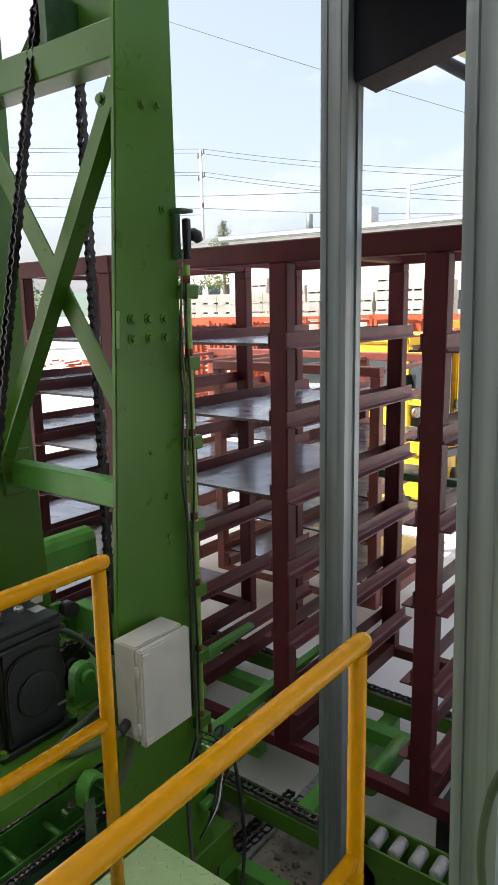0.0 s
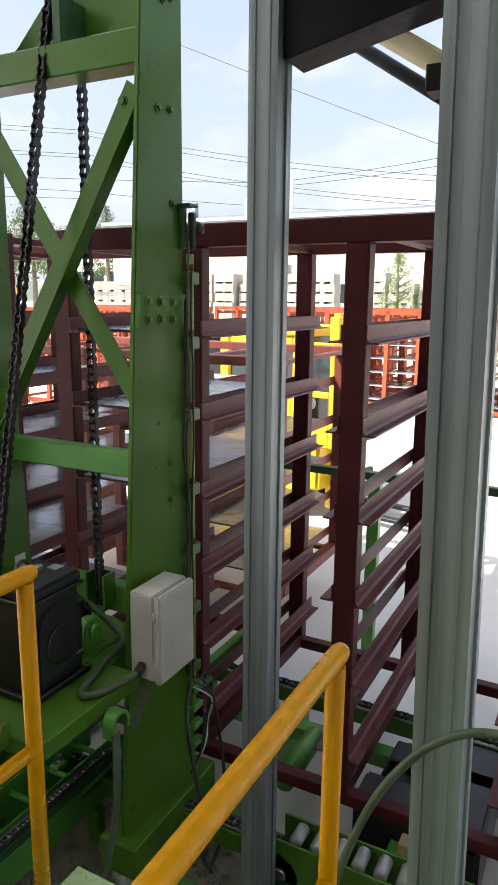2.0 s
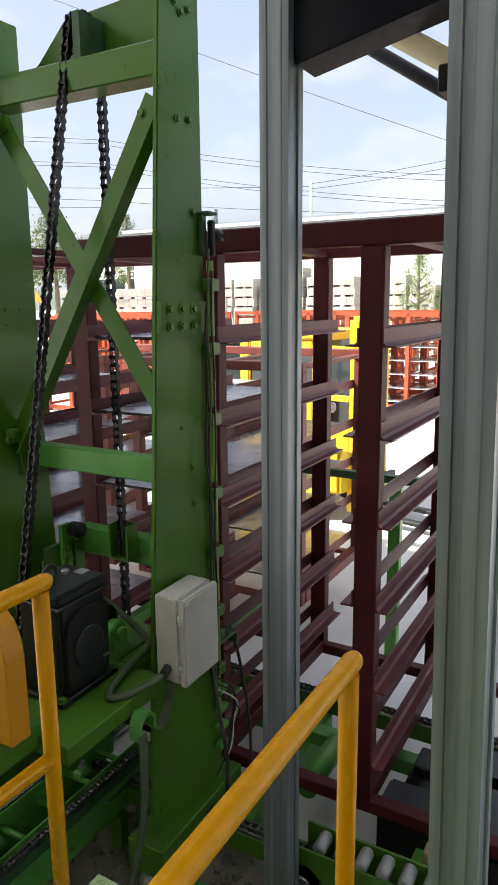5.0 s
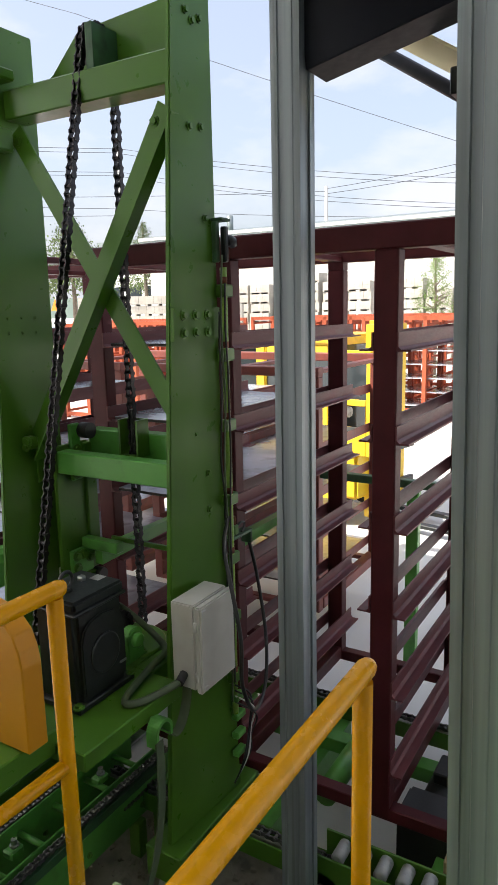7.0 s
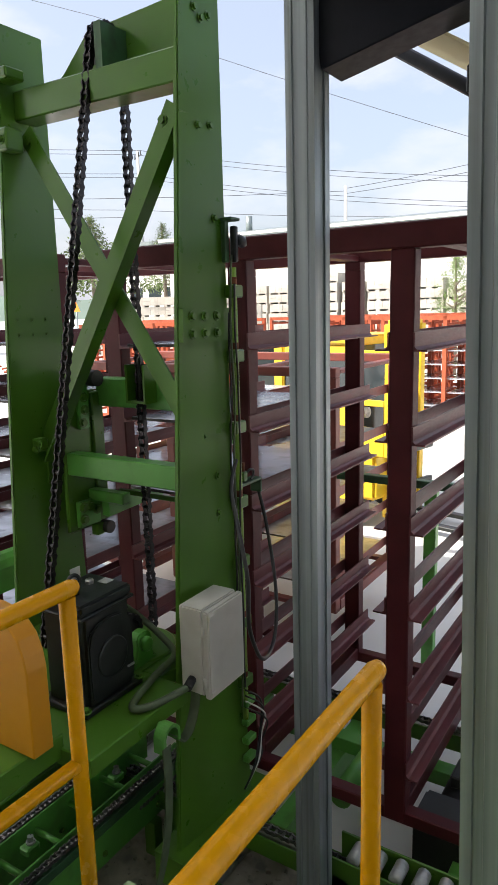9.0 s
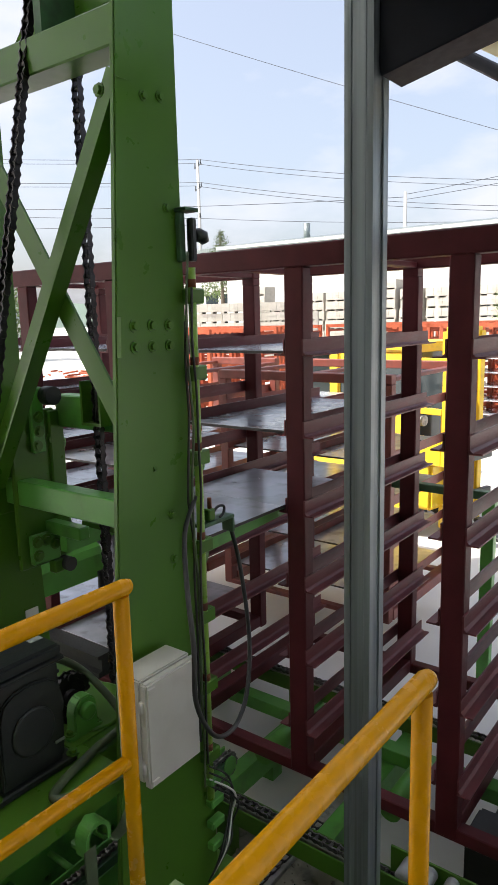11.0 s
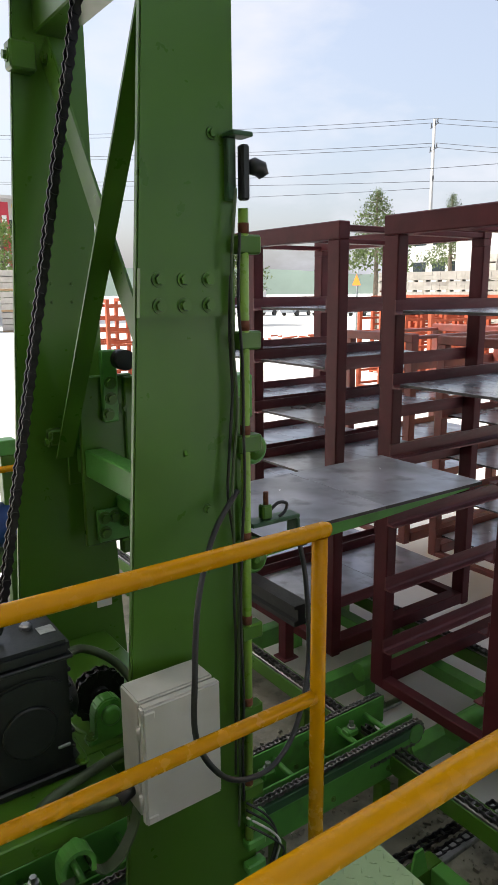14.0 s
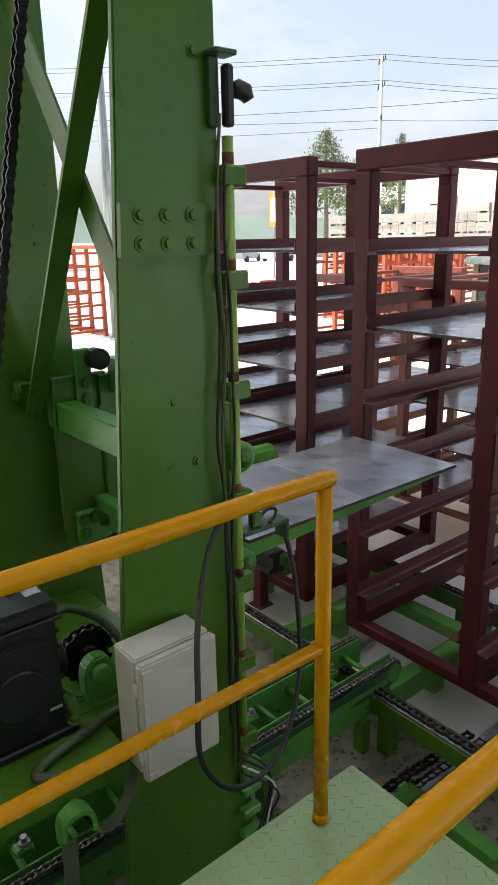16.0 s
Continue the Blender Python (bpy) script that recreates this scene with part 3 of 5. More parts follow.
    for i in range(6):
        part("cooling_rib", bbox(-0.107, -0.092, 0.78, 0.96, 1.31 + 0.055 * i, 1.324 + 0.055 * i, 0.003), BLACK, gm)
    bm = bmesh.new()
    tube(bm, [Vector((-0.305 + 0.034 * math.cos(a), 0.87, 1.757 + 0.034 * math.sin(a))) for a in [2 * math.pi * i / 20 for i in range(21)]], 0.008, 8, False)
    tube(bm, [(-0.305, 0.87, 1.712), (-0.305, 0.87, 1.727)], 0.022, 12)
    part("lifting_eye", bm, BLACK, gm)
    bm = tube(bmesh.new(), [(-0.19, 0.90, 1.712), (-0.19, 0.90, 1.724), (-0.19, 0.90, 1.731)], [0.02, 0.02, 0.014], 6)
    part("filler_plug", bm, STEEL, gm, "bare metal filler plug")
    part("name_plate", bbox(-0.165, -0.115, 0.83, 0.88, 1.7125, 1.7145, 0.0), ROLLER, gm)
    part("oil_gauge", bbox(-0.165, -0.125, 0.731, 0.739, 1.36, 1.37, 0.002), STEEL, gm)
    part("shaft_collar", tube(bmesh.new(), [(-0.105, 0.87, 1.45), (-0.07, 0.87, 1.45), (-0.06, 0.87, 1.45)], [0.07, 0.07, 0.05], 20), BLACK, gm)
    # drive sprocket bearing behind the motor
    bm = prism(bmesh.new(), [(-0.03, 1.245), (0.13, 1.245), (0.13, 1.265), (0.105, 1.275), (0.105, 1.35), (0.095, 1.385), (0.07, 1.405), (0.03, 1.405), (0.005, 1.385), (-0.005, 1.35), (-0.005, 1.275), (-0.03, 1.265)], 1, 0.83, 0.885)
    bevel(bm, 0.006, 2)
    pb = part("pillow_block", bm, GREEN_LIGHT, ob)
    part("shaft_cap", tube(bmesh.new(), [(0.05, 0.83, 1.35), (0.05, 0.81, 1.35), (0.05, 0.805, 1.35)], [0.034, 0.034, 0.026], 20), GREEN_LIGHT, pb)
    for x in (-0.012, 0.112):
        bolt(pb, x, 0.855, 1.268, rx=-90, s=1.2)
    part("bearing_base", bbox(-0.05, 0.15, 0.80, 0.92, 1.2435, 1.2505, 0.002), GREEN, ob)
    part("drive_sprocket", sprocket_bm((0.06, 0.95, 1.36), 0.085, 15, 0.02), CHAIN, ob)
    part("drive_chain", chain_bm([(0.06 + 0.087 * math.cos(a), 0.95, 1.36 + 0.087 * math.sin(a)) for a in [2 * math.pi * i / 16 for i in range(17)]], 0.034, 0.018, 0.028), CHAIN, ob)
    # orange chain guard
    o = [(0.66, 1.30), (1.42, 1.30), (1.42, 1.80), (0.85, 1.82), (0.79, 1.81), (0.74, 1.785), (0.695, 1.74), (0.67, 1.68), (0.66, 1.62)]
    bm = prism(bmesh.new(), o, 0, -0.73, -0.64)
    bevel(bm, 0.005, 1)
    part("chain_guard", bm, ORANGE_GUARD, ob, "orange sheet-metal chain guard")
    part("guard_support", bbox(-1.2, -0.56, 0.70, 1.2, 1.20, 1.298, 0.005), GREEN, ob)
    part("side_frame", bbox(-1.3, -0.585, 1.25, 1.33, 0.50, 1.20, 0.005), GREEN, ob)
    # enclosure on the near column
    enc = part("enclosure", bbox(-0.02, 0.235, 0.45, 0.569, 1.235, 1.62, 0.006, 2), BOX, ob, "beige plastic electrical enclosure")
    part("door", bbox(-0.022, 0.24, 0.415, 0.447, 1.225, 1.615, 0.007, 2), BOX, enc)
    for z in (1.30, 1.53):
        part("hinge", rod((-0.024, 0.44, z - 0.02), (-0.024, 0.44, z + 0.02), 0.008, 8), BOX, enc)
    for z in (1.25, 1.59):
        part("latch_tab", bbox(-0.02, 0.015, 0.407, 0.4145, z - 0.012, z + 0.012, 0.003), BOX, enc)
    part("cable_gland", rod((-0.02, 0.51, 1.30), (-0.07, 0.50, 1.285), 0.02, 12), RUBBER, enc, "black cable gland")
    # flexible conduit from gland to motor
    pts = smooth_line([(-0.065, 0.505, 1.287), (-0.12, 0.53, 1.272), (-0.22, 0.57, 1.263), (-0.27, 0.62, 1.263), (-0.20, 0.66, 1.266), (-0.02, 0.70, 1.275), (0.14, 0.735, 1.275), (0.20, 0.84, 1.30), (0.16, 0.99, 1.42), (0.03, 1.01, 1.52), (-0.10, 0.93, 1.54), (-0.128, 0.90, 1.55)], 8)
    part("conduit", tube(bmesh.new(), pts, 0.016, 10), HOSE, ob, "green flexible conduit")
    # hook bracket and drooping strap
    o = []
    for r, way in ((0.052, 1), (0.038, -1)):
        a0 = [math.pi * i / 14 for i in range(15)][::way]
        o += [(-0.215 + r * math.cos(a), 1.155 + r * math.sin(a)) for a in a0]
    o = o[:15] + [(-0.267, 1.10), (-0.253, 1.10)] + o[15:] + [(-0.177, 1.12), (-0.163, 1.12)]
    bm = prism(bmesh.new(), o, 1, 0.47, 0.525)
    tube(bm, [(-0.20, 0.525, 1.17), (-0.20, 0.56, 1.172)], 0.018, 10)
    part("cable_hook", bm, GREEN_LIGHT, ob)
    bm = bmesh.new()
    pts = smooth_line([(-0.25, 0.47, 1.13), (-0.26, 0.46, 0.98), (-0.29, 0.45, 0.8), (-0.36, 0.45, 0.6), (-0.50, 0.46, 0.42), (-0.62, 0.46, 0.35)], 6)
    last = None
    for p in pts:
        now = [bm.verts.new(p + Vector(d)) for d in ((-0.022, 0, 0.004), (0.022, 0, 0.004), (0.022, 0.008, -0.004), (-0.022, 0.008, -0.004))]
        if last:
            for k in range(4):
                bm.faces.new((last[k], last[(k + 1) % 4], now[(k + 1) % 4], now[k]))
        last = now
    part("cable_strap", bm, HOSE, ob, "flat grey-green trailing cable")
    bm = bmesh.new()
    last = None
    for p in smooth_line([(-0.18, 0.50, 1.14), (-0.14, 0.49, 1.09), (-0.08, 0.49, 1.11), (-0.02, 0.50, 1.2), (0.0, 0.51, 1.33)], 6):
        now = [bm.verts.new(p + Vector(d)) for d in ((-0.004, -0.022, 0), (0.004, -0.022, 0), (0.004, 0.022, 0), (-0.004, 0.022, 0))]
        if last:
            for k in range(4):
                bm.faces.new((last[k], last[(k + 1) % 4], now[(k + 1) % 4], now[k]))
        last = now
    part("strap_loop", bm, HOSE, ob)
    part("paper_label", bbox(0.33, 0.40, 1.594, 1.599, 1.36, 1.46, 0.0), LABEL, ob, "small white paper label")
    # conduit pipe with clamps and cables on the near column
    px, py = 0.432, 0.552
    part("conduit_pipe", rod((px, py - 0.006, 0.85), (px, py - 0.006, 3.0), 0.0155, 12), LIME, ob, "thin light green conduit pipe")
    for z in (1.05, 1.36, 1.66, 1.95, 2.30, 2.62, 2.90):
        c = part("pipe_clamp", bbox(px - 0.03, px + 0.055, py - 0.022, py + 0.022, z - 0.028, z + 0.028, 0.006), GREEN, ob)
        part("rust_ring", rod((px, py - 0.006, z + 0.03), (px, py - 0.006, z + 0.06), 0.0165, 10), RUST, c)
    for k, (dx, dy) in enumerate(((-0.05, -0.02), (-0.033, -0.028), (-0.062, -0.008))):
        z0, z1 = 0.95 + 0.1 * k, 3.05 - 0.12 * k
        rng = random.Random(k + 3)
        pts = smooth_line([(px + dx + rng.uniform(-.012, .012), py + dy - 0.006, z0 + (z1 - z0) * i / 10) for i in range(11)], 4)
        part("cable", tube(bmesh.new(), pts, 0.0048, 7), RUBBER if k else HOSE, ob)
    for k in range(4):
        pts = smooth_line([(px - 0.02, py - 0.02, 1.02 - 0.03 * k), (px + 0.05 + 0.02 * k, py - 0.06, 0.95 - 0.05 * k), (px + 0.10, py - 0.03, 0.80 - 0.04 * k),
                           (px + 0.02 * k, py - 0.05, 0.62), (px - 0.05, py - 0.02, 0.50)], 6)
        part("loose_cable", tube(bmesh.new(), pts, 0.0045, 6), LABEL if k == 2 else RUBBER, ob)
    for z in (0.62, 0.72, 0.82, 0.92):
        part("cable_clip", bbox(px - 0.02, px + 0.06, py - 0.03, py + 0.01, z, z + 0.035, 0.006), GREEN_LIGHT, ob)
    # limit switch near the top
    sw = part("switch_bracket", bbox(0.375, 0.445, 0.51, 0.569, 3.19, 3.203, 0.003), GREEN_DARK, ob)
    part("bracket_leg", bbox(0.38, 0.41, 0.545, 0.569, 3.02, 3.19, 0.004), GREEN_DARK, sw)
    part("switch_body", bbox(0.41, 0.438, 0.515, 0.545, 3.02, 3.17, 0.006), BLACK, sw)
    bm = tube(bmesh.new(), [(0.438, 0.53, 3.11), (0.46, 0.53, 3.115), (0.48, 0.528, 3.11), (0.492, 0.525, 3.09)], [0.018, 0.025, 0.025, 0.016], 12)
    part("switch_head", bm, BLACK, sw, "black sensor head")
    # base: sill with wheels on the floor rail
    for y0, y1 in ((0.53, 0.73), (1.58, 1.78)):
        x_lo = -0.08 if y0 < 1 else -0.62
        part("sill_beam", bbox(x_lo, 0.62, y0, y1, 0.26, 0.42, 0.006), GREEN, ob)
        for x in (x_lo + 0.12, 0.5):
            bm = tube(bmesh.new(), [(x, y0 + 0.04, 0.16), (x, y0 + 0.05, 0.16), (x, y1 - 0.05, 0.16), (x, y1 - 0.04, 0.16)], [0.09, 0.115, 0.115, 0.09], 24)
            part("travel_wheel", bm, STEEL, ob)

    # carriage, drawn in its raised position
    car = new("carriage")
    car.parent = ob
    for y0, y1, s in ((0.70, 0.725, -1), (1.49, 1.515, 1)):
        part("side_plate", bbox(0.26, 0.50, y0, y1, 1.70, 2.43, 0.006), GREEN, car)
        for z in (1.86, 2.25):
            yy = y0 - 0.035 if s < 0 else y1 + 0.035
            bm = tube(bmesh.new(), [(0.535, yy - 0.03, z), (0.535, yy - 0.02, z), (0.535, yy + 0.02, z), (0.535, yy + 0.03, z)], [0.04, 0.052, 0.052, 0.04], 22)
            part("roller", bm, GREEN_LIGHT, car)
            part("roller_face", tube(bmesh.new(), [(0.535, yy - 0.029, z), (0.535, yy - 0.0335, z), (0.535, yy - 0.034, z), (0.535, yy - 0.037, z)], [0.034, 0.034, 0.012, 0.011], 18), GREEN, car)
        for i in range(5):
            bolt(car, 0.47, y0 if s < 0 else y0, 1.76 + 0.14 * i, mesh=BOLT)
        bm = bmesh.new()
        box(bm, 0.455, 0.535, y0 - 0.02, y0 + 0.03, 1.72, 2.42)
        bevel(bm, 0.006)
        part("roller_arm", bm, GREEN, car)
    part("head_beam", bbox(0.505, 0.59, 0.726, 1.489, 2.34, 2.49, 0.006), GREEN_LIGHT, car)
    part("lower_beam", bbox(0.40, 0.46, 1.24, 1.489, 1.85, 1.91, 0.006), GREEN_LIGHT, car)
    # chain anchor: a channel open towards the motor side
    bm = bmesh.new()
    for y0, y1 in ((1.068, 1.08), (1.18, 1.192)):
        box(bm, 0.415, 0.504, y0, y1, 2.38, 2.57)
    box(bm, 0.492, 0.5035, 1.0805, 1.1795, 2.38, 2.57)
    box(bm, 0.416, 0.4915, 1.0805, 1.1795, 2.38, 2.392)
    part("chain_anchor", bm, GREEN, car)
    part("anchor_bolt", rod((0.455, 1.13, 2.392), (0.455, 1.13, 2.62), 0.011, 8), CHAIN, car)
    # guide brackets with bolts and a black roller on the far plate
    g = part("guide_bracket", bbox(0.355, 0.425, 1.462, 1.489, 2.235, 2.535, 0.006), GREEN_LIGHT, car)
    for x, z in ((0.375, 2.27), (0.465, 2.285), (0.39, 2.40), (0.39, 2.335)):
        bolt(g, x, 1.462 if x < 0.43 else 1.489, z, s=1.5)
    part("guide_roller", rod((0.437, 1.40, 2.495), (0.437, 1.461, 2.495), 0.042, 18), RUBBER, car)
    g = part("guide_bracket", bbox(0.305, 0.455, 1.455, 1.489, 1.72, 1.86, 0.006), GREEN_LIGHT, car)
    for x, z in ((0.33, 1.83), (0.375, 1.83), (0.33, 1.765), (0.425, 1.80)):
        bolt(g, x, 1.455, z, s=1.6)
    part("bracket_toe", bbox(0.405, 0.46, 1.44, 1.489, 1.655, 1.719, 0.006), GREEN, car)
    part("guide_roller", rod((0.475, 1.41, 1.69), (0.475, 1.47, 1.69), 0.034, 16), RUBBER, car)
    for y in (0.80, 1.36):
        bm = prism(bmesh.new(), [(0.42, 1.77), (0.42, 1.858), (1.90, 1.858), (1.90, 1.835), (1.2, 1.80)], 1, y, y + 0.05)
        part("fork_arm", bm, GREEN_LIGHT, car)
    part("fork_stop", bbox(0.55, 0.57, 0.80, 1.41, 1.858, 1.885, 0.003), GREEN, car)
    # switch arm with the trailing cable
    part("switch_arm", bbox(0.48, 0.68, 0.575, 0.635, 2.0, 2.015, 0.003), GREEN_DARK, car)
    part("arm_lip", bbox(0.665, 0.68, 0.575, 0.635, 1.94, 2.0, 0.003), GREEN_DARK, car)
    part("switch", bbox(0.53, 0.57, 0.585, 0.62, 2.0155, 2.066, 0.006), GREEN, car)
    part("switch_lever", rod((0.55, 0.60, 2.066), (0.55, 0.60, 2.11), 0.009, 8), RUST, car)
    bm = tube(bmesh.new(), smooth_line([(0.57, 0.60, 2.045), (0.60, 0.595, 2.065), (0.635, 0.595, 2.055), (0.625, 0.592, 2.03), (0.60, 0.590, 2.018)], 4), 0.006, 6)
    part("switch_wire", bm, RUBBER, car)
    pts = smooth_line([(0.675, 0.60, 1.97), (0.70, 0.57, 1.78), (0.66, 0.50, 1.50), (0.56, 0.44, 1.32), (0.44, 0.40, 1.25), (0.29, 0.35, 1.29), (0.16, 0.30, 1.40), (0.075, 0.28, 1.56), (0.075, 0.28, 1.75), (0.14, 0.36, 1.93), (0.27, 0.48, 2.06), (0.39, 0.53, 2.16)], 7)
    part("trailing_cable", tube(bmesh.new(), pts, 0.009, 8), RUBBER, car, "black trailing cable loop")
    return ob, car


# ---------- conveyors ----------
def build_conveyors():
    ob = thing("chain_conveyor", "dark green double-strand chain conveyor on the floor", "conveyor", at=(0.06, 1.0, 0.02))
    for y, side in ((0.03, -1), (0.325, 1)):
        yp = y - side * 0.04
        # Lighter green puts the yard's light into the side plate colour.
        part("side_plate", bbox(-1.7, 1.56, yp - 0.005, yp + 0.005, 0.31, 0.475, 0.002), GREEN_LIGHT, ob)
        part("chain_track", bbox(-1.7, 1.50, y - 0.018, y + 0.018, 0.38, 0.43, 0.003), GREEN_DARK, ob)
        arc = [(1.53 + 0.062 * math.sin(a), y, 0.395 + 0.062 * math.cos(a)) for a in [math.pi * i / 8 for i in range(9)]]
        part("chain", chain_bm([(-1.7, y, 0.457)] + arc + [(1.2, y, 0.333)], 0.027, 0.014, 0.024), CHAIN_LIGHT, ob)
        part("end_sprocket", sprocket_bm((1.53, y, 0.395), 0.058, 14, 0.012), CHAIN, ob)
        part("end_disc", rod((1.53, y + side * 0.012, 0.395), (1.53, y + side * 0.024, 0.395), 0.052, 22), GREEN_LIGHT, ob)
        # Lower plate also coloured lighter, as if lit from the yard.
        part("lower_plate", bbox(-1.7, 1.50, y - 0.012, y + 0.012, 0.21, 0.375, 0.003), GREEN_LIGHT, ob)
        part("end_strut", prism(bmesh.new(), [(1.42, 0.34), (1.50, 0.34), (1.56, 0.20), (1.53, 0.20)], 1, y - 0.005, y + 0.005), GREEN, ob)
        for i in range(8):
            bolt(ob, -1.4 + 0.39 * i, y - 0.0125 if side < 0 else y - 0.013, 0.27, s=0.9)
    for i in range(15):
        x = -1.6 + i * 0.215
        part("cross_tie", rod((x, 0.075, 0.41), (x, 0.28, 0.41), 0.015, 10), GREEN_LIGHT, ob)
    for x in (-1.05, -0.5, 0.08, 0.66, 1.22):
        t = part("tensioner", bbox(x - 0.035, x + 0.04, 0.17, 0.23, 0.41, 0.45, 0.008), GREEN_LIGHT, ob)
        part("tensioner_bolt", rod((x + 0.01, 0.20, 0.45), (x + 0.01, 0.20, 0.485), 0.015, 6), STEEL, t)
        part("tensioner_nut", rod((x + 0.01, 0.20, 0.45), (x + 0.01, 0.20, 0.46), 0.022, 10), STEEL, t)
    for x in (-1.4, -0.4, 0.6, 1.30):
        for y in (0.03, 0.325):
            part("leg", bbox(x - 0.03, x + 0.03, y - 0.035, y + 0.035, 0.0, 0.20, 0.003), GREEN, ob)
    # rack conveyor strands running along the rack row
    for x, lab in ((1.46, "near"), (2.70, "far")):
        o2 = thing("rack_conveyor", "green chain conveyor strand carrying the racks", "conveyor", "rack conveyors", at=(x, 0, 0.02))
        y_lo, y_hi = (-0.02, 5.0) if x < 2 else (-2.2, 5.0)
        part("side_channel", bbox(-0.06, -0.05, y_lo, y_hi, 0.24, 0.34, 0.003), GREEN, o2)
        part("side_channel", bbox(0.05, 0.06, y_lo, y_hi, 0.24, 0.33, 0.003), GREEN, o2)
        part("wear_strip", bbox(-0.02, 0.02, y_lo, y_hi, 0.26, 0.325, 0.003), STEEL, o2)
        part("chain", chain_bm([(0, y_lo, 0.345), (0, y_hi, 0.345)], 0.04, 0.02, 0.026, (1, 0, 0)), CHAIN_LIGHT, o2)
        y = y_lo + 0.1
        while y < y_hi:
            part("foot", bbox(-0.045, 0.045, y - 0.04, y + 0.04, 0.0, 0.255, 0.003), GREEN, o2)
            y += 0.85
        if x < 2:
            # drive end: sprocket disc, bearing plate and guard
            part("end_sprocket", sprocket_bm((0, y_lo, 0.27), 0.085, 16, 0.016, (1, 0, 0)), CHAIN, o2)
            part("end_disc", tube(bmesh.new(), [(-0.066, y_lo, 0.25), (-0.078, y_lo, 0.25), (-0.082, y_lo, 0.25)], [0.10, 0.10, 0.085], 26), GREEN_DARK, o2)
            part("hub", tube(bmesh.new(), [(-0.082, y_lo, 0.25), (-0.10, y_lo, 0.25)], [0.034, 0.03], 14), STEEL, o2)
            part("end_plate", prism(bmesh.new(), [(y_lo - 0.16, 0.06), (y_lo + 0.20, 0.06), (y_lo + 0.20, 0.34), (y_lo + 0.05, 0.37), (y_lo - 0.10, 0.34), (y_lo - 0.16, 0.26)], 0, -0.068, -0.060), BLACK, o2)
    o3 = thing("rack_conveyor", "green supporting frame under the rack row", "conveyor", "rack conveyors", at=(2.1, 0, 0.02))
    for y in (-0.45, 0.42, 1.1, 1.9, 2.7, 3.5):
        part("cross_member", bbox(-0.57, 0.55, y - 0.05, y + 0.05, 0.10, 0.24, 0.004), GREEN_LIGHT, o3)
        part("leg", bbox(-0.05, 0.05, y - 0.045, y + 0.045, 0.0, 0.10, 0.003), GREEN_LIGHT, o3)
    for x in (0.25,):
        part("long_member", bbox(x - 0.05, x + 0.05, -2.0, 4.5, 0.245, 0.33, 0.004), GREEN_LIGHT, o3)
    # drive rolls and black motor beneath
    for y in (0.20, 1.0, 1.75):
        part("drive_roll", rod((-0.22, y, 0.30), (0.22, y, 0.30), 0.06, 16), GREEN_LIGHT, o3)
    # roller track
    o4 = thing("roller_track", "green roller track with bright steel rollers", "roller conveyor", at=(1.45, -1.6, 0.02))
    for x in (-0.066, 0.066):
        part("side_plate", bbox(x - 0.006, x + 0.006, -1.2, 1.62, 0.22, 0.42 if x < 0 else 0.45, 0.002), GREEN, o4)
    rm = mesh_of("roller", tube(bmesh.new(), [(-0.055, 0, 0), (-0.048, 0, 0), (0.048, 0, 0), (0.055, 0, 0)], [0.016, 0.03, 0.03, 0.016], 14), ROLLER)
    for i in range(28):
        o = part("roller", rm, None, o4)
        o.location = (0, -1.1 + i * 0.097, 0.42)
    for y in (-1.0, 0.2, 1.4):
        part("leg", bbox(-0.1, 0.1, y - 0.04, y + 0.04, 0, 0.22, 0.003), GREEN_DARK, o4)
    m = thing("drive_motor", "black electric drive motor beneath the empty rack", "motor", at=(2.25, -0.35, 0.02))
    part("body", tube(bmesh.new(), [(-0.2, 0, 0.24), (-0.18, 0, 0.24), (0.18, 0, 0.24), (0.2, 0, 0.24)], [0.10, 0.125, 0.125, 0.10], 22), BLACK, m)
    part("gearbox", bbox(-0.42, -0.19, -0.15, 0.15, 0.05, 0.40, 0.015, 2), BLACK, m)
    part("foot", bbox(-0.2, 0.2, -0.12, 0.12, 0.0, 0.12, 0.006), BLACK, m)
    part("housing", bbox(-0.42, 0.42, -0.46, -0.151, 0.0, 0.33, 0.02, 2), BLACK, m)
    part("terminal_box", bbox(-0.08, 0.10, -0.07, 0.07, 0.355, 0.42, 0.008), BLACK, m)
    t = thing("timber_plank", "raw timber plank leaning under the rack", "plank", at=(1.72, -0.52, 0.022))
    part("plank", bbox(-0.04, 0.04, -0.05, 0.05, 0, 0.36, 0.004), WOOD, t)
    # floor travel rails
    for y in (0.63, 1.68):
        single("travel_rail", bbox(-1.9, 2.2, y - 0.03, y + 0.03, 0.021, 0.045, 0.004), STEEL, "flat steel travel rail on the floor", "rail", "travel rails")
    # cable chain lying on the floor
    for k, y in enumerate((0.72, 0.80)):
        single("floor_chain", chain_bm([(0.4, y, 0.04), (1.9, y - 0.1, 0.04)], 0.05, 0.02, 0.032), CHAIN, "loose black roller chain lying on the floor", "chain", "floor chains")


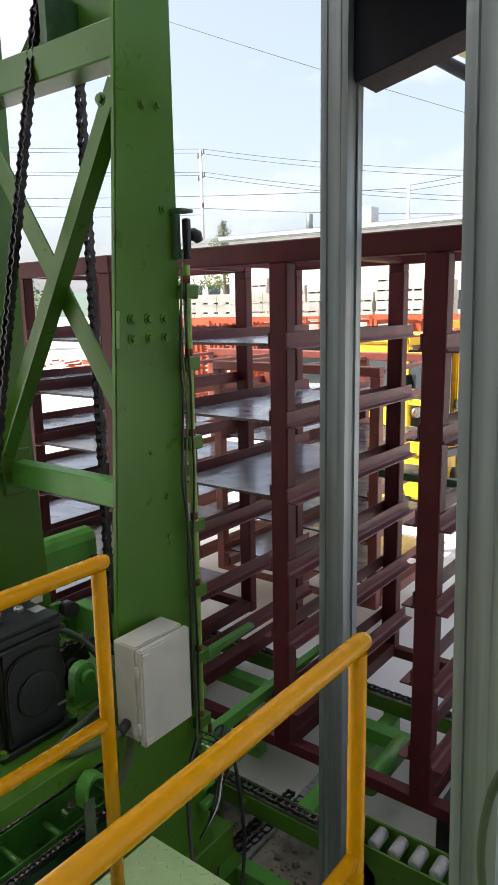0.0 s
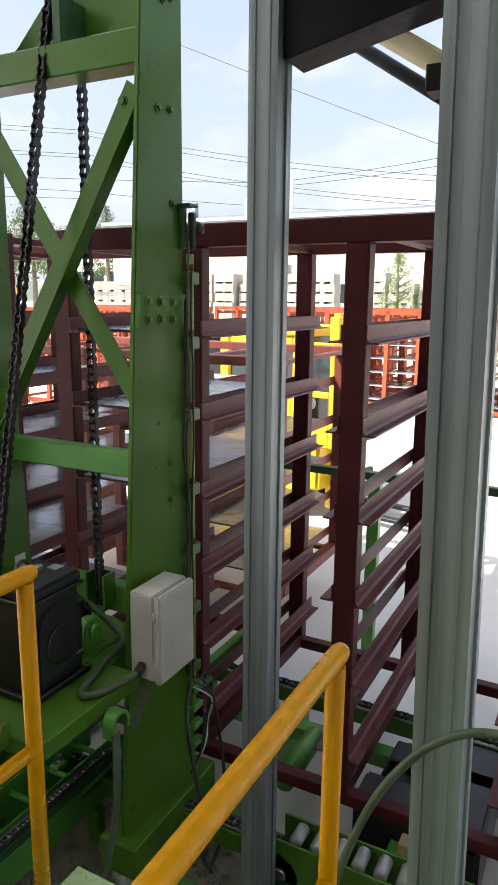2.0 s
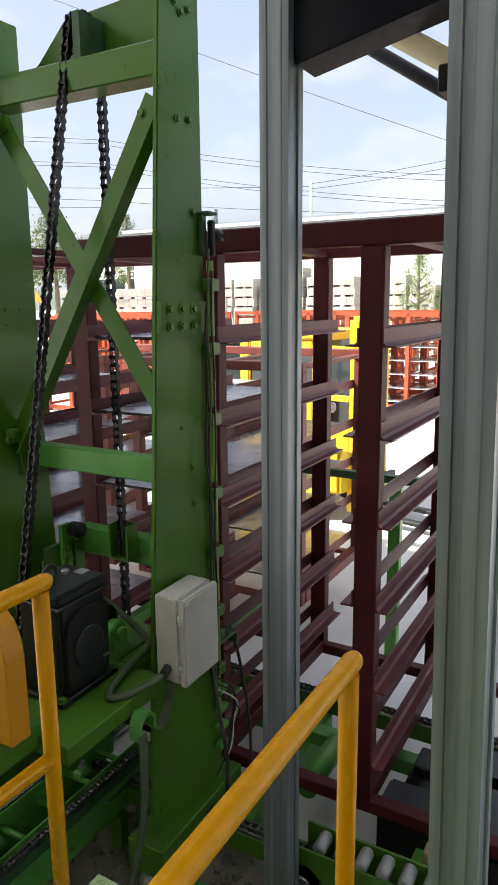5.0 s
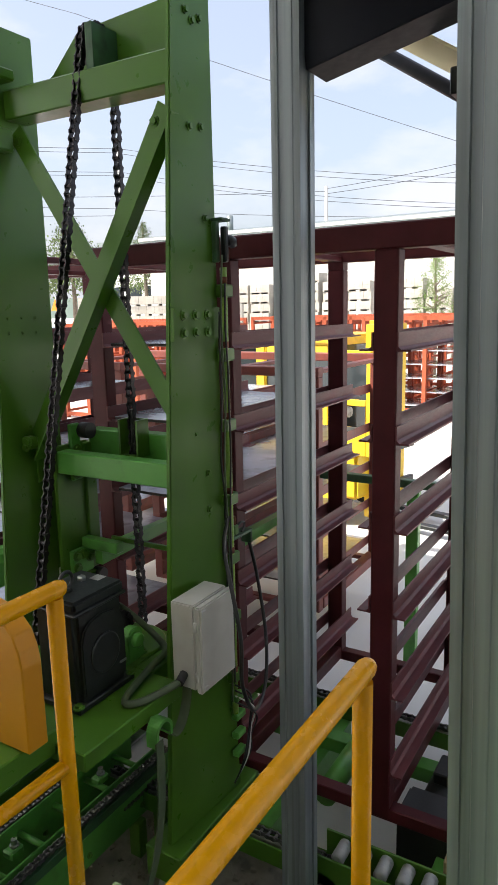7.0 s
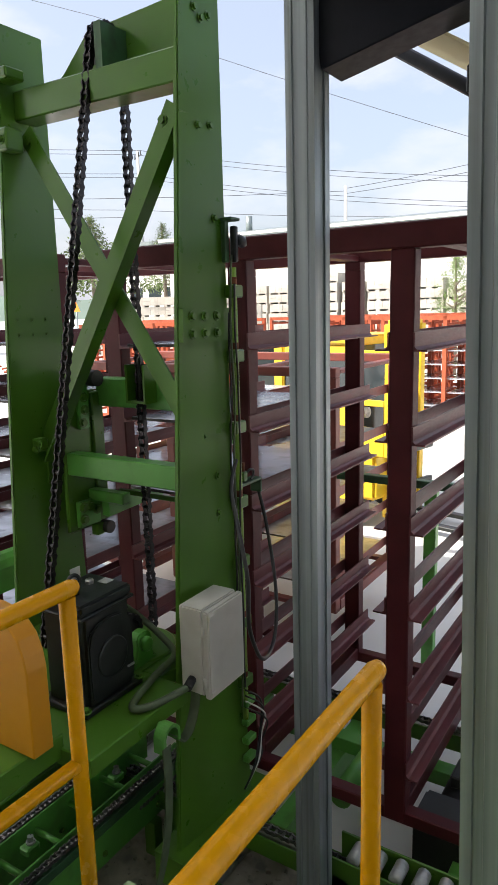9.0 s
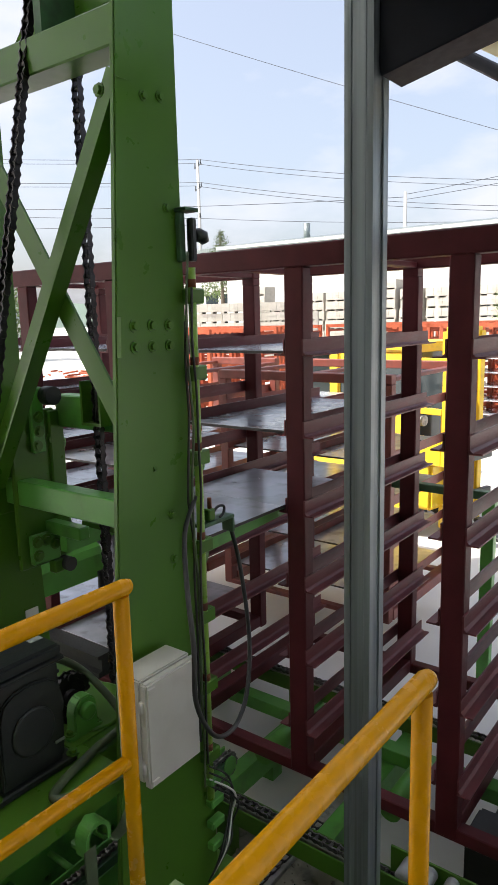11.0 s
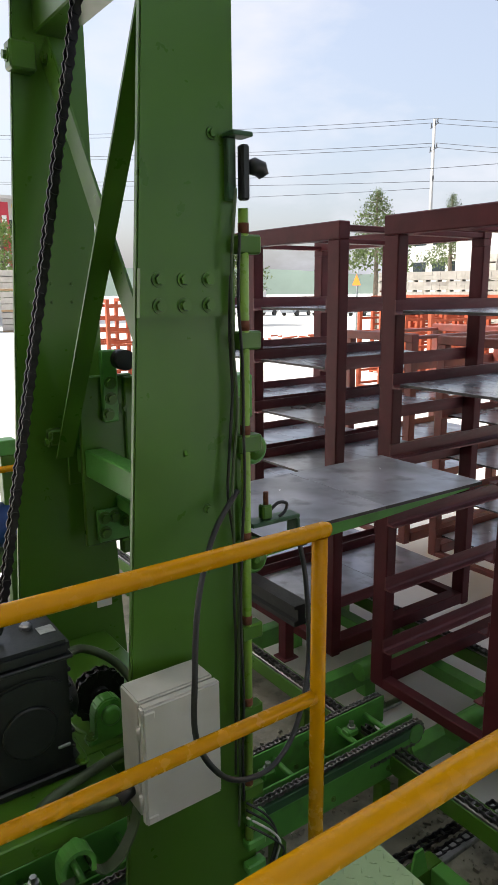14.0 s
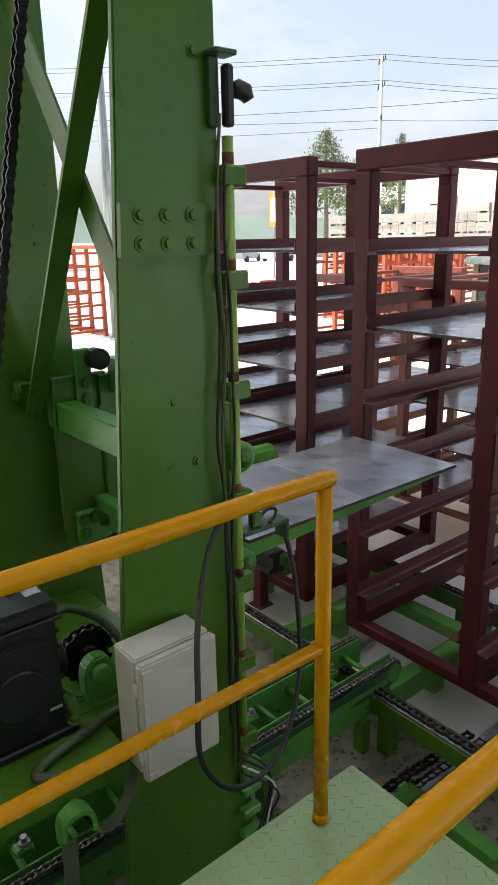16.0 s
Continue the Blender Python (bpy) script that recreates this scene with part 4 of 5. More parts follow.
def build_side_machine():
    ob = thing("drive_station", "green drive station with yellow rail and blue motor", "machine frame", at=(-0.16, 3.4, 0.02))
    part("top_beam", bbox(-0.6, 0.42, -0.06, 0.06, 1.70, 1.80, 0.006), GREEN_LIGHT, ob)
    for x in (-0.5, 0.36):
        part("post", bbox(x - 0.05, x + 0.05, -0.05, 0.05, 0, 1.70, 0.005), GREEN, ob)
    part("yellow_rail", tube(bmesh.new(), smooth_line([(-0.6, -0.10, 1.60), (0.36, -0.10, 1.62), (0.43, -0.10, 1.58), (0.45, -0.10, 1.48), (0.45, -0.10, 0.0)], 6), 0.022, 12), YELLOW, ob)
    part("shelf", bbox(-0.5, 0.42, -0.3, 0.3, 1.0, 1.06, 0.005), GREEN, ob)
    m = part("motor", tube(bmesh.new(), [(-0.1, 0, 1.22), (-0.06, 0, 1.22), (0.34, 0, 1.22), (0.38, 0, 1.22)], [0.12, 0.15, 0.15, 0.10], 24), BLUE, ob, "blue electric motor")
    part("terminal_box", bbox(0.05, 0.2, -0.07, 0.07, 1.36, 1.45, 0.01), BLUE, m)
    st = thing("stop_bar", "dark steel stop channel in front of the loaded rack", "machine stop", at=(1.55, 2.3, 0.02))
    bm = prism(bmesh.new(), [(-0.06, 0.66), (0.06, 0.66), (0.06, 0.69), (0.03, 0.70), (0.03, 0.77), (0.06, 0.78), (0.06, 0.80), (-0.06, 0.80), (-0.06, 0.78), (-0.03, 0.77), (-0.03, 0.70), (-0.06, 0.69)], 1, -0.36, 0.6)
    part("channel", bm, BLACK, st)
    for y in (-0.2, 0.45):
        part("leg", bbox(-0.035, 0.035, y - 0.04, y + 0.04, 0.365, 0.66, 0.004), MAROON, st)
        part("foot_plate", bbox(-0.06, 0.06, y - 0.06, y + 0.06, 0.362, 0.372, 0.002), MAROON, st)


def build_pusher():
    """A fixed green guide arm before the loaded rack, with a rolled top edge."""
    ob = thing("guide_arm", "bright green steel guide arm with a rolled top edge", "machine arm", at=(1.3, 2.2, 0.02))
    o = [(-0.05, 1.20), (-0.035, 1.20), (-0.035, 1.34), (-0.02, 1.375), (0.015, 1.395), (0.06, 1.40), (0.06, 1.412), (0.01, 1.41), (-0.028, 1.388), (-0.05, 1.345)]
    bm = prism(bmesh.new(), o, 0, -0.55, 0.46)
    part("arm", bm, GREEN_LIGHT, ob)
    part("stiffener", bbox(-0.55, 0.44, -0.034, 0.05, 1.20, 1.212, 0.002), GREEN_LIGHT, ob)
    part("end_mesh", bbox(0.40, 0.45, -0.075, -0.052, 1.10, 1.24, 0.004), BLACK, ob, "black mesh end guard")
    part("post", bbox(-0.50, -0.40, -0.033, 0.06, 0.0, 1.198, 0.004), GREEN, ob)
    part("base_plate", bbox(-0.56, -0.34, -0.10, 0.12, 0.0, 0.012, 0.002), GREEN, ob)


def build_grit():
    rng = random.Random(31)
    bm = bmesh.new()
    for i in range(1600):
        x, y = rng.uniform(-0.6, 1.70), rng.uniform(0.1, 1.9)
        r = rng.choice((0.004, 0.006, 0.008, 0.012, 0.018)) * rng.uniform(0.7, 1.3)
        m = Matrix.Translation((x, y, 0.02 + r * 0.3)) @ Euler((rng.uniform(0, 3), rng.uniform(0, 3), rng.uniform(0, 3))).to_matrix().to_4x4()
        box(bm, -r, r, -r * 0.7, r * 0.7, -r * 0.5, r * 0.5, m)
    single("grit", bm, PIT, "loose grit and concrete crumbs on the floor", "debris", kind="stuff")
    tr = thing("green_floor_frame", "green steel floor frame with a square opening", "floor frame", at=(0.95, 0.35, 0.02))
    part("side_bar", bbox(-0.30, 0.32, -0.32, -0.24, 0.0, 0.12, 0.004), GREEN, tr)
    part("side_bar", bbox(-0.30, 0.32, 0.20, 0.28, 0.0, 0.12, 0.004), GREEN, tr)
    part("end_bar", bbox(-0.30, -0.22, -0.24, 0.20, 0.0, 0.118, 0.004), GREEN, tr)
    part("end_bar", bbox(0.24, 0.32, -0.24, 0.20, 0.0, 0.118, 0.004), GREEN_LIGHT, tr)
    part("stop_plate", prism(bmesh.new(), [(0.10, 0.12), (0.22, 0.12), (0.18, 0.26), (0.13, 0.26)], 1, 0.20, 0.212), GREEN_LIGHT, tr)


def build_guard():
    ob = thing("guard_frame", "green steel guard frame behind the racks", "guard rail", at=(3.8, 0, 0.001))
    part("top_rail", bbox(-0.03, 0.03, -3.0, 1.12, 1.50, 1.56, 0.004), GREEN_DARK, ob)
    for y in (0.36, -0.9, -2.2):
        part("post", bbox(-0.035, 0.035, y - 0.045, y + 0.045, 0, 1.5, 0.004), GREEN_LIGHT, ob)


def build_hose():
    ob = thing("air_hose", "olive green rubber hose hanging in an arc", "hose", at=(0.12, -0.95, 2.06))
    pts = smooth_line([(0.06, 0.42, -0.62), (0.02, 0.36, -0.42), (0, 0.24, -0.19), (0, 0.13, -0.06), (0, 0.03, -0.002), (0, -0.06, 0.0), (0, -0.18, -0.03), (0, -0.34, -0.12), (0.02, -0.5, -0.3)], 6)
    part("hose_body", tube(bmesh.new(), pts, 0.0085, 10), HOSE, ob)
    bm = bmesh.new()
    for p in smooth_line([(0, -0.07, -0.001), (0, -0.18, -0.03)], 10):
        tube(bm, [p - Vector((0, 0.002, 0)), p + Vector((0, 0.002, 0))], 0.0105, 10)
    part("spring_sleeve", bm, HOSE, ob)
    return ob


# ---------- the yard ----------
def orange_unit():
    ob = thing("yard_rack", "orange-red steel rack stored in the yard", "storage rack", "orange yard racks", at=(0, 0, 0.0))
    W, D, Hh = 2.5, 1.4, 2.55
    pm = mesh_of("post", bbox(-0.05, 0.05, -0.05, 0.05, 0, Hh, 0.0), ORANGE)
    lm = mesh_of("rail", bbox(0, D, -0.03, 0.03, 0, 0.06, 0.0), ORANGE)
    tm = mesh_of("beam", bbox(-0.05, 0.05, 0, W, 0, 0.10, 0.0), ORANGE)
    for i in range(4):
        for x in (0, D):
            part("post", pm, None, ob).location = (x, i * W / 3, 0)
        for k in range(7):
            part("rail", lm, None, ob).location = (0, i * W / 3, 0.15 + 0.36 * k)
    for x in (0, D):
        for z in (0.05, Hh - 0.1):
            part("beam", tm, None, ob).location = (x, 0, z)
    return ob


def build_yard_racks():
    u = orange_unit()
    spots = [(16.6, 0.6), (16.6, -2.1), (16.6, 3.3), (18.2, -2.1), (18.2, 0.6), (18.2, 3.3), (18.2, 6.0), (19.9, -2.1), (19.9, 0.6), (19.9, 3.3), (19.9, 6.0), (19.9, 8.7),
             (21.6, 3.3), (21.6, 6.0), (21.6, 8.7), (16.6, -4.9), (18.2, -4.9), (12.6, 10.4), (14.2, 10.4), (15.8, 10.4), (15.8, 13.1), (17.5, 10.9), (17.5, 13.6), (7.0, 17.2)]
    u.matrix_basis = pose(*spots[0], 0)
    for x, y in spots[1:]:
        copy_thing(u, pose(x, y, 0, 0, 0, 0))
    # dark pallets on the nearest unit
    bm = bmesh.new()
    for (x, y) in spots[:3]:
        for k in range(6):
            for i in range(3):
                box(bm, x + 0.05, x + 1.35, y + 0.06 + i * 0.833, y + 0.77 + i * 0.833, 0.215 + 0.36 * k, 0.24 + 0.36 * k)
    single("stacked_plates", bm, PLATE, "grey steel plates lying in the orange yard racks", "pallet", kind="stuff")


def build_forklift():
    ob = thing("forklift", "yellow forklift truck parked in the yard", "forklift", at=(7.75, 2.95, 0.0), rz=78)
    part("chassis", bbox(-0.75, 1.1, -0.6, 0.6, 0.35, 0.95, 0.06, 2), YELLOW_TRUCK, ob)
    part("counterweight", prism(bmesh.new(), [(1.0, 0.3), (1.55, 0.45), (1.6, 1.0), (1.4, 1.25), (1.0, 1.25)], 1, -0.6, 0.6), YELLOW_TRUCK, ob)
    part("hood", bbox(0.2, 1.0, -0.5, 0.5, 0.95, 1.3, 0.05, 2), YELLOW_TRUCK, ob)
    cab = new("cab")
    cab.parent = ob
    for x, y in ((-0.65, -0.55), (-0.65, 0.55), (0.60, -0.55), (0.60, 0.55)):
        part("pillar", bbox(x - 0.09, x + 0.09, y - 0.05, y + 0.05, 0.95, 2.35, 0.02, 2), YELLOW_TRUCK, cab)
    part("cab_roof", bbox(-0.75, 0.70, -0.62, 0.62, 2.35, 2.47, 0.03, 2), YELLOW_TRUCK, cab)
    for s in (-1, 1):
        part("door_panel", bbox(-0.55, 0.55, s * 0.56 - 0.02, s * 0.56 + 0.02, 0.96, 1.58, 0.015), YELLOW_TRUCK, cab)
        part("window_rail", bbox(-0.55, 0.50, s * 0.56 - 0.02, s * 0.56 + 0.02, 2.22, 2.348, 0.01), YELLOW_TRUCK, cab)
        part("side_window", bbox(-0.59, 0.54, s * 0.55 - 0.008, s * 0.55 + 0.008, 1.585, 2.215, 0.0), GLASS, cab)
    part("windscreen", bbox(-0.66, -0.645, -0.5, 0.5, 1.15, 2.34, 0.0), GLASS, cab)
    part("dash", bbox(-0.75, -0.55, -0.55, 0.55, 0.95, 1.2, 0.03), YELLOW_TRUCK, cab)
    part("seat", bbox(0.0, 0.45, -0.25, 0.25, 1.0, 1.5, 0.05, 2), RUBBER, cab)
    for s in (-1, 1):
        part("mast_channel", bbox(-1.12, -0.98, s * 0.33 - 0.05, s * 0.33 + 0.05, 0.12, 2.6, 0.008), YELLOW_TRUCK, ob)
        part("fork", bbox(-2.2, -1.12, s * 0.28 - 0.06, s * 0.28 + 0.06, 0.10, 0.15, 0.008), BLACK, ob)
        part("headlamp", tube(bmesh.new(), [(-0.82, s * 0.48, 1.5), (-0.75, s * 0.48, 1.5)], 0.07, 14), STEEL, ob)
        part("mirror", bbox(-0.86, -0.82, s * 0.72 - 0.07, s * 0.72 + 0.07, 1.75, 2.0, 0.01), BLACK, ob)
    for z in (0.3, 1.2, 2.55):
        part("mast_cross", bbox(-1.10, -1.0, -0.33, 0.33, z, z + 0.1, 0.006), YELLOW_TRUCK, ob)
    for z in (0.45, 0.95):
        part("carriage_bar", bbox(-1.2, -1.13, -0.5, 0.5, z, z + 0.1, 0.006), BLACK, ob)
    for x, r in ((-0.5, 0.36), (0.95, 0.30)):
        for s in (-1, 1):
            w = part("wheel", tube(bmesh.new(), [(x, s * 0.40, r), (x, s * 0.44, r), (x, s * 0.62, r), (x, s * 0.66, r)], [r * 0.85, r, r, r * 0.85], 24), RUBBER, ob)
            part("rim", rod((x, s * 0.655, r), (x, s * 0.667, r), r * 0.5, 18), YELLOW_TRUCK, w)
    # open cab door, folded forward
    dr = new("open_door")
    dr.parent = ob
    for x0, x1, z0, z1 in ((-1.28, -1.21, 1.0, 2.3), (-0.83, -0.76, 1.0, 2.3), (-1.21, -0.83, 2.22, 2.3), (-1.21, -0.83, 1.0, 1.35), (-1.21, -0.83, 1.62, 1.70)):
        part("door_frame", bbox(x0, x1, 0.66, 0.71, z0, z1, 0.008), YELLOW_TRUCK, dr)
    part("door_glass", bbox(-1.21, -0.83, 0.682, 0.69, 1.70, 2.22, 0.0), GLASS, dr)
    part("front_tank", bbox(-1.05, -0.60, 0.30, 0.66, 0.40, 1.0, 0.04, 2), YELLOW_TRUCK, ob)
    for y in (-0.2, 0.1):
        part("cylinder", rod((-1.0, y, 0.3), (-1.0, y, 2.2), 0.035, 10), STEEL, ob)


def build_cabin():
    """A weathered machine cabin with a flat grey roof, parked behind the forklift."""
    ob = thing("machine_cabin", "weathered grey-brown machine cabin with a flat roof and window", "cabin", at=(9.0, 4.75, 0.0), rz=8)
    part("body", bbox(-0.5, 0.5, -0.5, 0.5, 0.35, 1.35, 0.03), RUST, ob)
    for x in (-0.46, 0.46):
        for y in (-0.46, 0.46):
            part("pillar", bbox(x - 0.045, x + 0.045, y - 0.045, y + 0.045, 1.35, 2.25, 0.01), BARK, ob)
    part("window", bbox(-0.475, -0.465, -0.41, 0.41, 1.36, 2.24, 0.0), GLASS, ob)
    part("side_board", bbox(-0.41, 0.41, -0.49, -0.46, 1.36, 2.24, 0.004), WOOD, ob)
    part("roof", bbox(-0.62, 0.62, -0.62, 0.62, 2.25, 2.36, 0.03, 2), GALV, ob)
    for y in (-0.35, 0.35):
        part("skid", bbox(-0.6, 0.6, y - 0.06, y + 0.06, 0.0, 0.35, 0.01), BLACK, ob)


def tier_mesh(rng):
    bm = bmesh.new()
    for i in range(3):
        for j in range(2):
            for k in range(2):
                o = rng.uniform(-0.006, 0.006)
                box(bm, o + 0.54 * j, o + 0.54 * j + 0.534, i * 0.42 + 0.004, i * 0.42 + 0.414, 0.11 + 0.205 * k, 0.311 + 0.205 * k)
    for y in (0.0, 0.55, 1.16):
        box(bm, 0, 1.07, y, y + 0.1, 0, 0.09)
    box(bm, -0.01, 1.08, -0.01, 1.27, 0.085, 0.105)
    return mesh_of("tier", bm, BLOCK)


def build_blocks():
    rng = random.Random(7)
    tiers = [tier_mesh(rng) for _ in range(4)]

    def load(x, y, n, rz):
        ob = thing("block_load", "tall load of pale grey concrete blocks on pallets", "block stack", "block stacks", at=(x, y, 0), rz=rz)
        for k in range(n):
            o = part("tier", rng.choice(tiers), None, ob)
            o.location = (rng.uniform(-0.04, 0.04), rng.uniform(-0.04, 0.04), 0.52 * k)
            tagged(o, kind="stuff")
    for i in range(15):
        load(33.5 + rng.uniform(-0.3, 0.3), 3.5 + i * 1.45, rng.choice((6, 7, 8, 8, 9)) if i != 5 else 4, rng.uniform(-4, 4))
    for i in range(7):
        load(30.0 - 0.35 * i, 17.8 + i * 1.3, rng.choice((6, 7, 7)), 30 + rng.uniform(-3, 3))
    for i in range(4):
        load(27.5 + rng.uniform(-0.3, 0.3), -1.5 + i * 1.7, rng.choice((5, 6, 7)), rng.uniform(-4, 4))


def build_buildings():
    b = thing("warehouse", "long white warehouse with a shallow metal roof", "building", at=(41.6, 33.0, 0), rz=1.5)
    part("wall", bbox(0, 14, -75, 0, 0, 7.9, 0.0), WHITE_WALL, b)
    part("roof", prism(bmesh.new(), [(-0.5, 7.9), (14.5, 7.9), (14.5, 8.15), (7, 9.3), (-0.5, 8.25)], 1, -75.6, 0.6), GALV, b)
    part("gutter", bbox(-0.62, -0.5, -75.5, 0.5, 8.0, 8.2, 0.0), WHITE_WALL, b)
    for i in range(10):
        part("window", bbox(-0.03, 0.02, -7.5 - i * 6.8, -3.5 - i * 6.8, 2.6, 3.8, 0.0), GLASS, b)
    part("vent", bbox(3, 4.2, -10.5, -9.5, 8.6, 9.9, 0.05), WHITE_WALL, b)
    part("vent", rod((2, -6, 8.4), (2, -6, 9.6), 0.25, 12), GALV, b)
    c = thing("office_house", "white three-storey office block beside the yard", "building", at=(47, 35.5, 0))
    part("wall", bbox(0, 8, 0, 7, 0, 8.6, 0.0), WHITE_WALL, c)
    part("roof", bbox(-0.4, 8.4, -0.4, 7.4, 8.6, 8.9, 0.0), GALV, c)
    for i in range(3):
        for z in (1.2, 3.8, 6.4):
            part("window", bbox(-0.03, 0.02, 0.8 + i * 2.1, 2.2 + i * 2.1, z, z + 1.2, 0.0), GLASS, c)
    d = thing("greenhouse_shed", "low grey shed beyond the car park", "building", at=(47, 76, 0))
    part("wall", bbox(0, 9, 0, 14, 0, 2.8, 0.0), WHITE_WALL, d)
    part("roof", prism(bmesh.new(), [(-0.4, 2.8), (9.4, 2.8), (4.5, 4.6)], 1, -0.4, 14.4), GALV, d)
    for n, x in enumerate((8.2, 10.6, 13.0)):
        e = thing("panel_stack", "pale concrete panels stacked in three layers across the yard", "panel stack", "panel stacks", at=(x, 51.0 - 0.9 * n, 0), rz=-20)
        for k in range(3):
            for m in range(3):
                part("panel", bbox(0, 2.2, 0, 1.6, 0.1 + k * 1.45 + m * 0.43, 0.50 + k * 1.45 + m * 0.43, 0.03), BLOCK, e)
            for y in (0.1, 1.4):
                part("bearer", bbox(0, 2.2, y, y + 0.12, k * 1.45 - (0.045 if k else 0), 0.10 + k * 1.45, 0.0), WOOD, e)
    p = thing("apartment_house", "grey three-storey house with small windows and a red banner", "building", at=(9.0, 62.0, 0))
    part("wall", bbox(0, 12.5, 0, 10, 0, 10.6, 0.0), WHITE_WALL, p)
    part("roof", bbox(-0.3, 12.8, -0.3, 10.3, 10.6, 10.9, 0.0), POLE, p)
    for i in range(5):
        for z in (1.2, 4.6, 7.6):
            part("window", bbox(1.0 + 2.3 * i, 2.4 + 2.3 * i, -0.04, 0.02, z, z + 1.3, 0.0), GLASS, p)
    bn = part("banner", bbox(7.9, 8.7, -0.6, -0.5, 4.0, 10.3, 0.0), BANNER, p, "tall red banner")
    for z in (4.6, 5.6, 7.6, 8.6):
        part("banner_bar", bbox(8.1, 8.5, -0.62, -0.601, z, z + 0.6, 0.0), LABEL, bn)
    part("sign_disc", rod((9.5, -0.5, 10.0), (9.5, -0.6, 10.0), 0.5, 18), YELLOW_TRUCK, p)
    f = thing("debris_heap", "heap of orange and blue scrap lying in the yard", "scrap heap", at=(20.0, 25.0, 0))
    rng = random.Random(5)
    bm = bmesh.new()
    for i in range(40):
        a = rng.uniform(0, 6.28)
        p = Vector((rng.gauss(0, 0.9), rng.gauss(0, 0.9), rng.uniform(0.05, 0.6)))
        q = p + Vector((math.cos(a), math.sin(a), rng.uniform(-0.1, 0.1))) * 0.8
        q.z = max(0.05, q.z)
        tube(bm, [p, q], 0.05, 5)
    part("scrap_bars", bm, ORANGE, f)
    g = thing("pipe_bundle", "bundle of blue pipes lying on the ground", "pipes", at=(17.5, 24.5, 0))
    for i in range(4):
        part("pipe", rod((-1.5, i * 0.24, 0.12), (2.0, i * 0.24 + 0.5, 0.12), 0.11, 10), BLUE, g)
    h = thing("road_sign", "orange triangular warning sign on a thin post", "sign", at=(30.1, 31.3, 0))
    part("post", rod((0, 0, 0), (0, 0, 4.0), 0.05, 8), GALV, h)
    part("panel", prism(bmesh.new(), [(-0.38, 3.0), (0.38, 3.0), (0, 3.7)], 0, -0.08, -0.06), SIGN, h)
    k = thing("banner_post", "red and white vertical banner on a post", "sign", at=(29.0, 33.2, 0))
    part("post", rod((0, 0, 0), (0, 0, 5.4), 0.06, 8), GALV, k)
    part("banner", bbox(-0.05, -0.02, -0.4, 0.4, 3.2, 5.3, 0.0), SIGN, k)
    part("banner_bar", bbox(-0.06, -0.051, -0.25, 0.25, 3.5, 4.9, 0.0), LABEL, k)


def car(x, y, rz, mat, label):
    ob = thing("parked_car", label, "car", "parked cars", at=(x, y, 0), rz=rz)
    o = [(-2.1, 0.35), (2.1, 0.35), (2.15, 0.75), (1.2, 0.9), (0.7, 1.45), (-1.2, 1.5), (-1.9, 0.98), (-2.15, 0.9)]
    bm = prism(bmesh.new(), o, 1, -0.85, 0.85)
    bevel(bm, 0.08, 2)
    part("body", bm, mat, ob)
    part("window_band", prism(bmesh.new(), [(0.95, 0.98), (0.65, 1.38), (-1.1, 1.42), (-1.6, 1.0)], 1, -0.856, 0.856), GLASS, ob)
    part("windscreen", bbox(0.6, 1.0, -0.7, 0.7, 1.0, 1.36, 0.0), GLASS, ob)
    for a in (-1.3, 1.3):
        for s in (-0.8, 0.8):
            part("wheel", rod((a, s - 0.1, 0.32), (a, s + 0.1, 0.32), 0.32, 16), RUBBER, ob)
    return ob


def build_cars():
    rng = random.Random(11)
    for i in range(9):
        m = CAR_WHITE if rng.random() < 0.6 else CAR_GREY
        car(56.0 - i * 2.3 + rng.uniform(-.3, .3), 47.5 + i * 2.7 + rng.uniform(-0.3, 0.3), 20 + rng.uniform(-8, 8), m, "white parked car beyond the yard" if m is CAR_WHITE else "grey parked car beyond the yard")
    car(29.5, 11.3, 80, CAR_WHITE, "white parked car beside the block stacks")
    car(28.5, 15.5, 80, CAR_GREY, "grey parked car beside the block stacks")


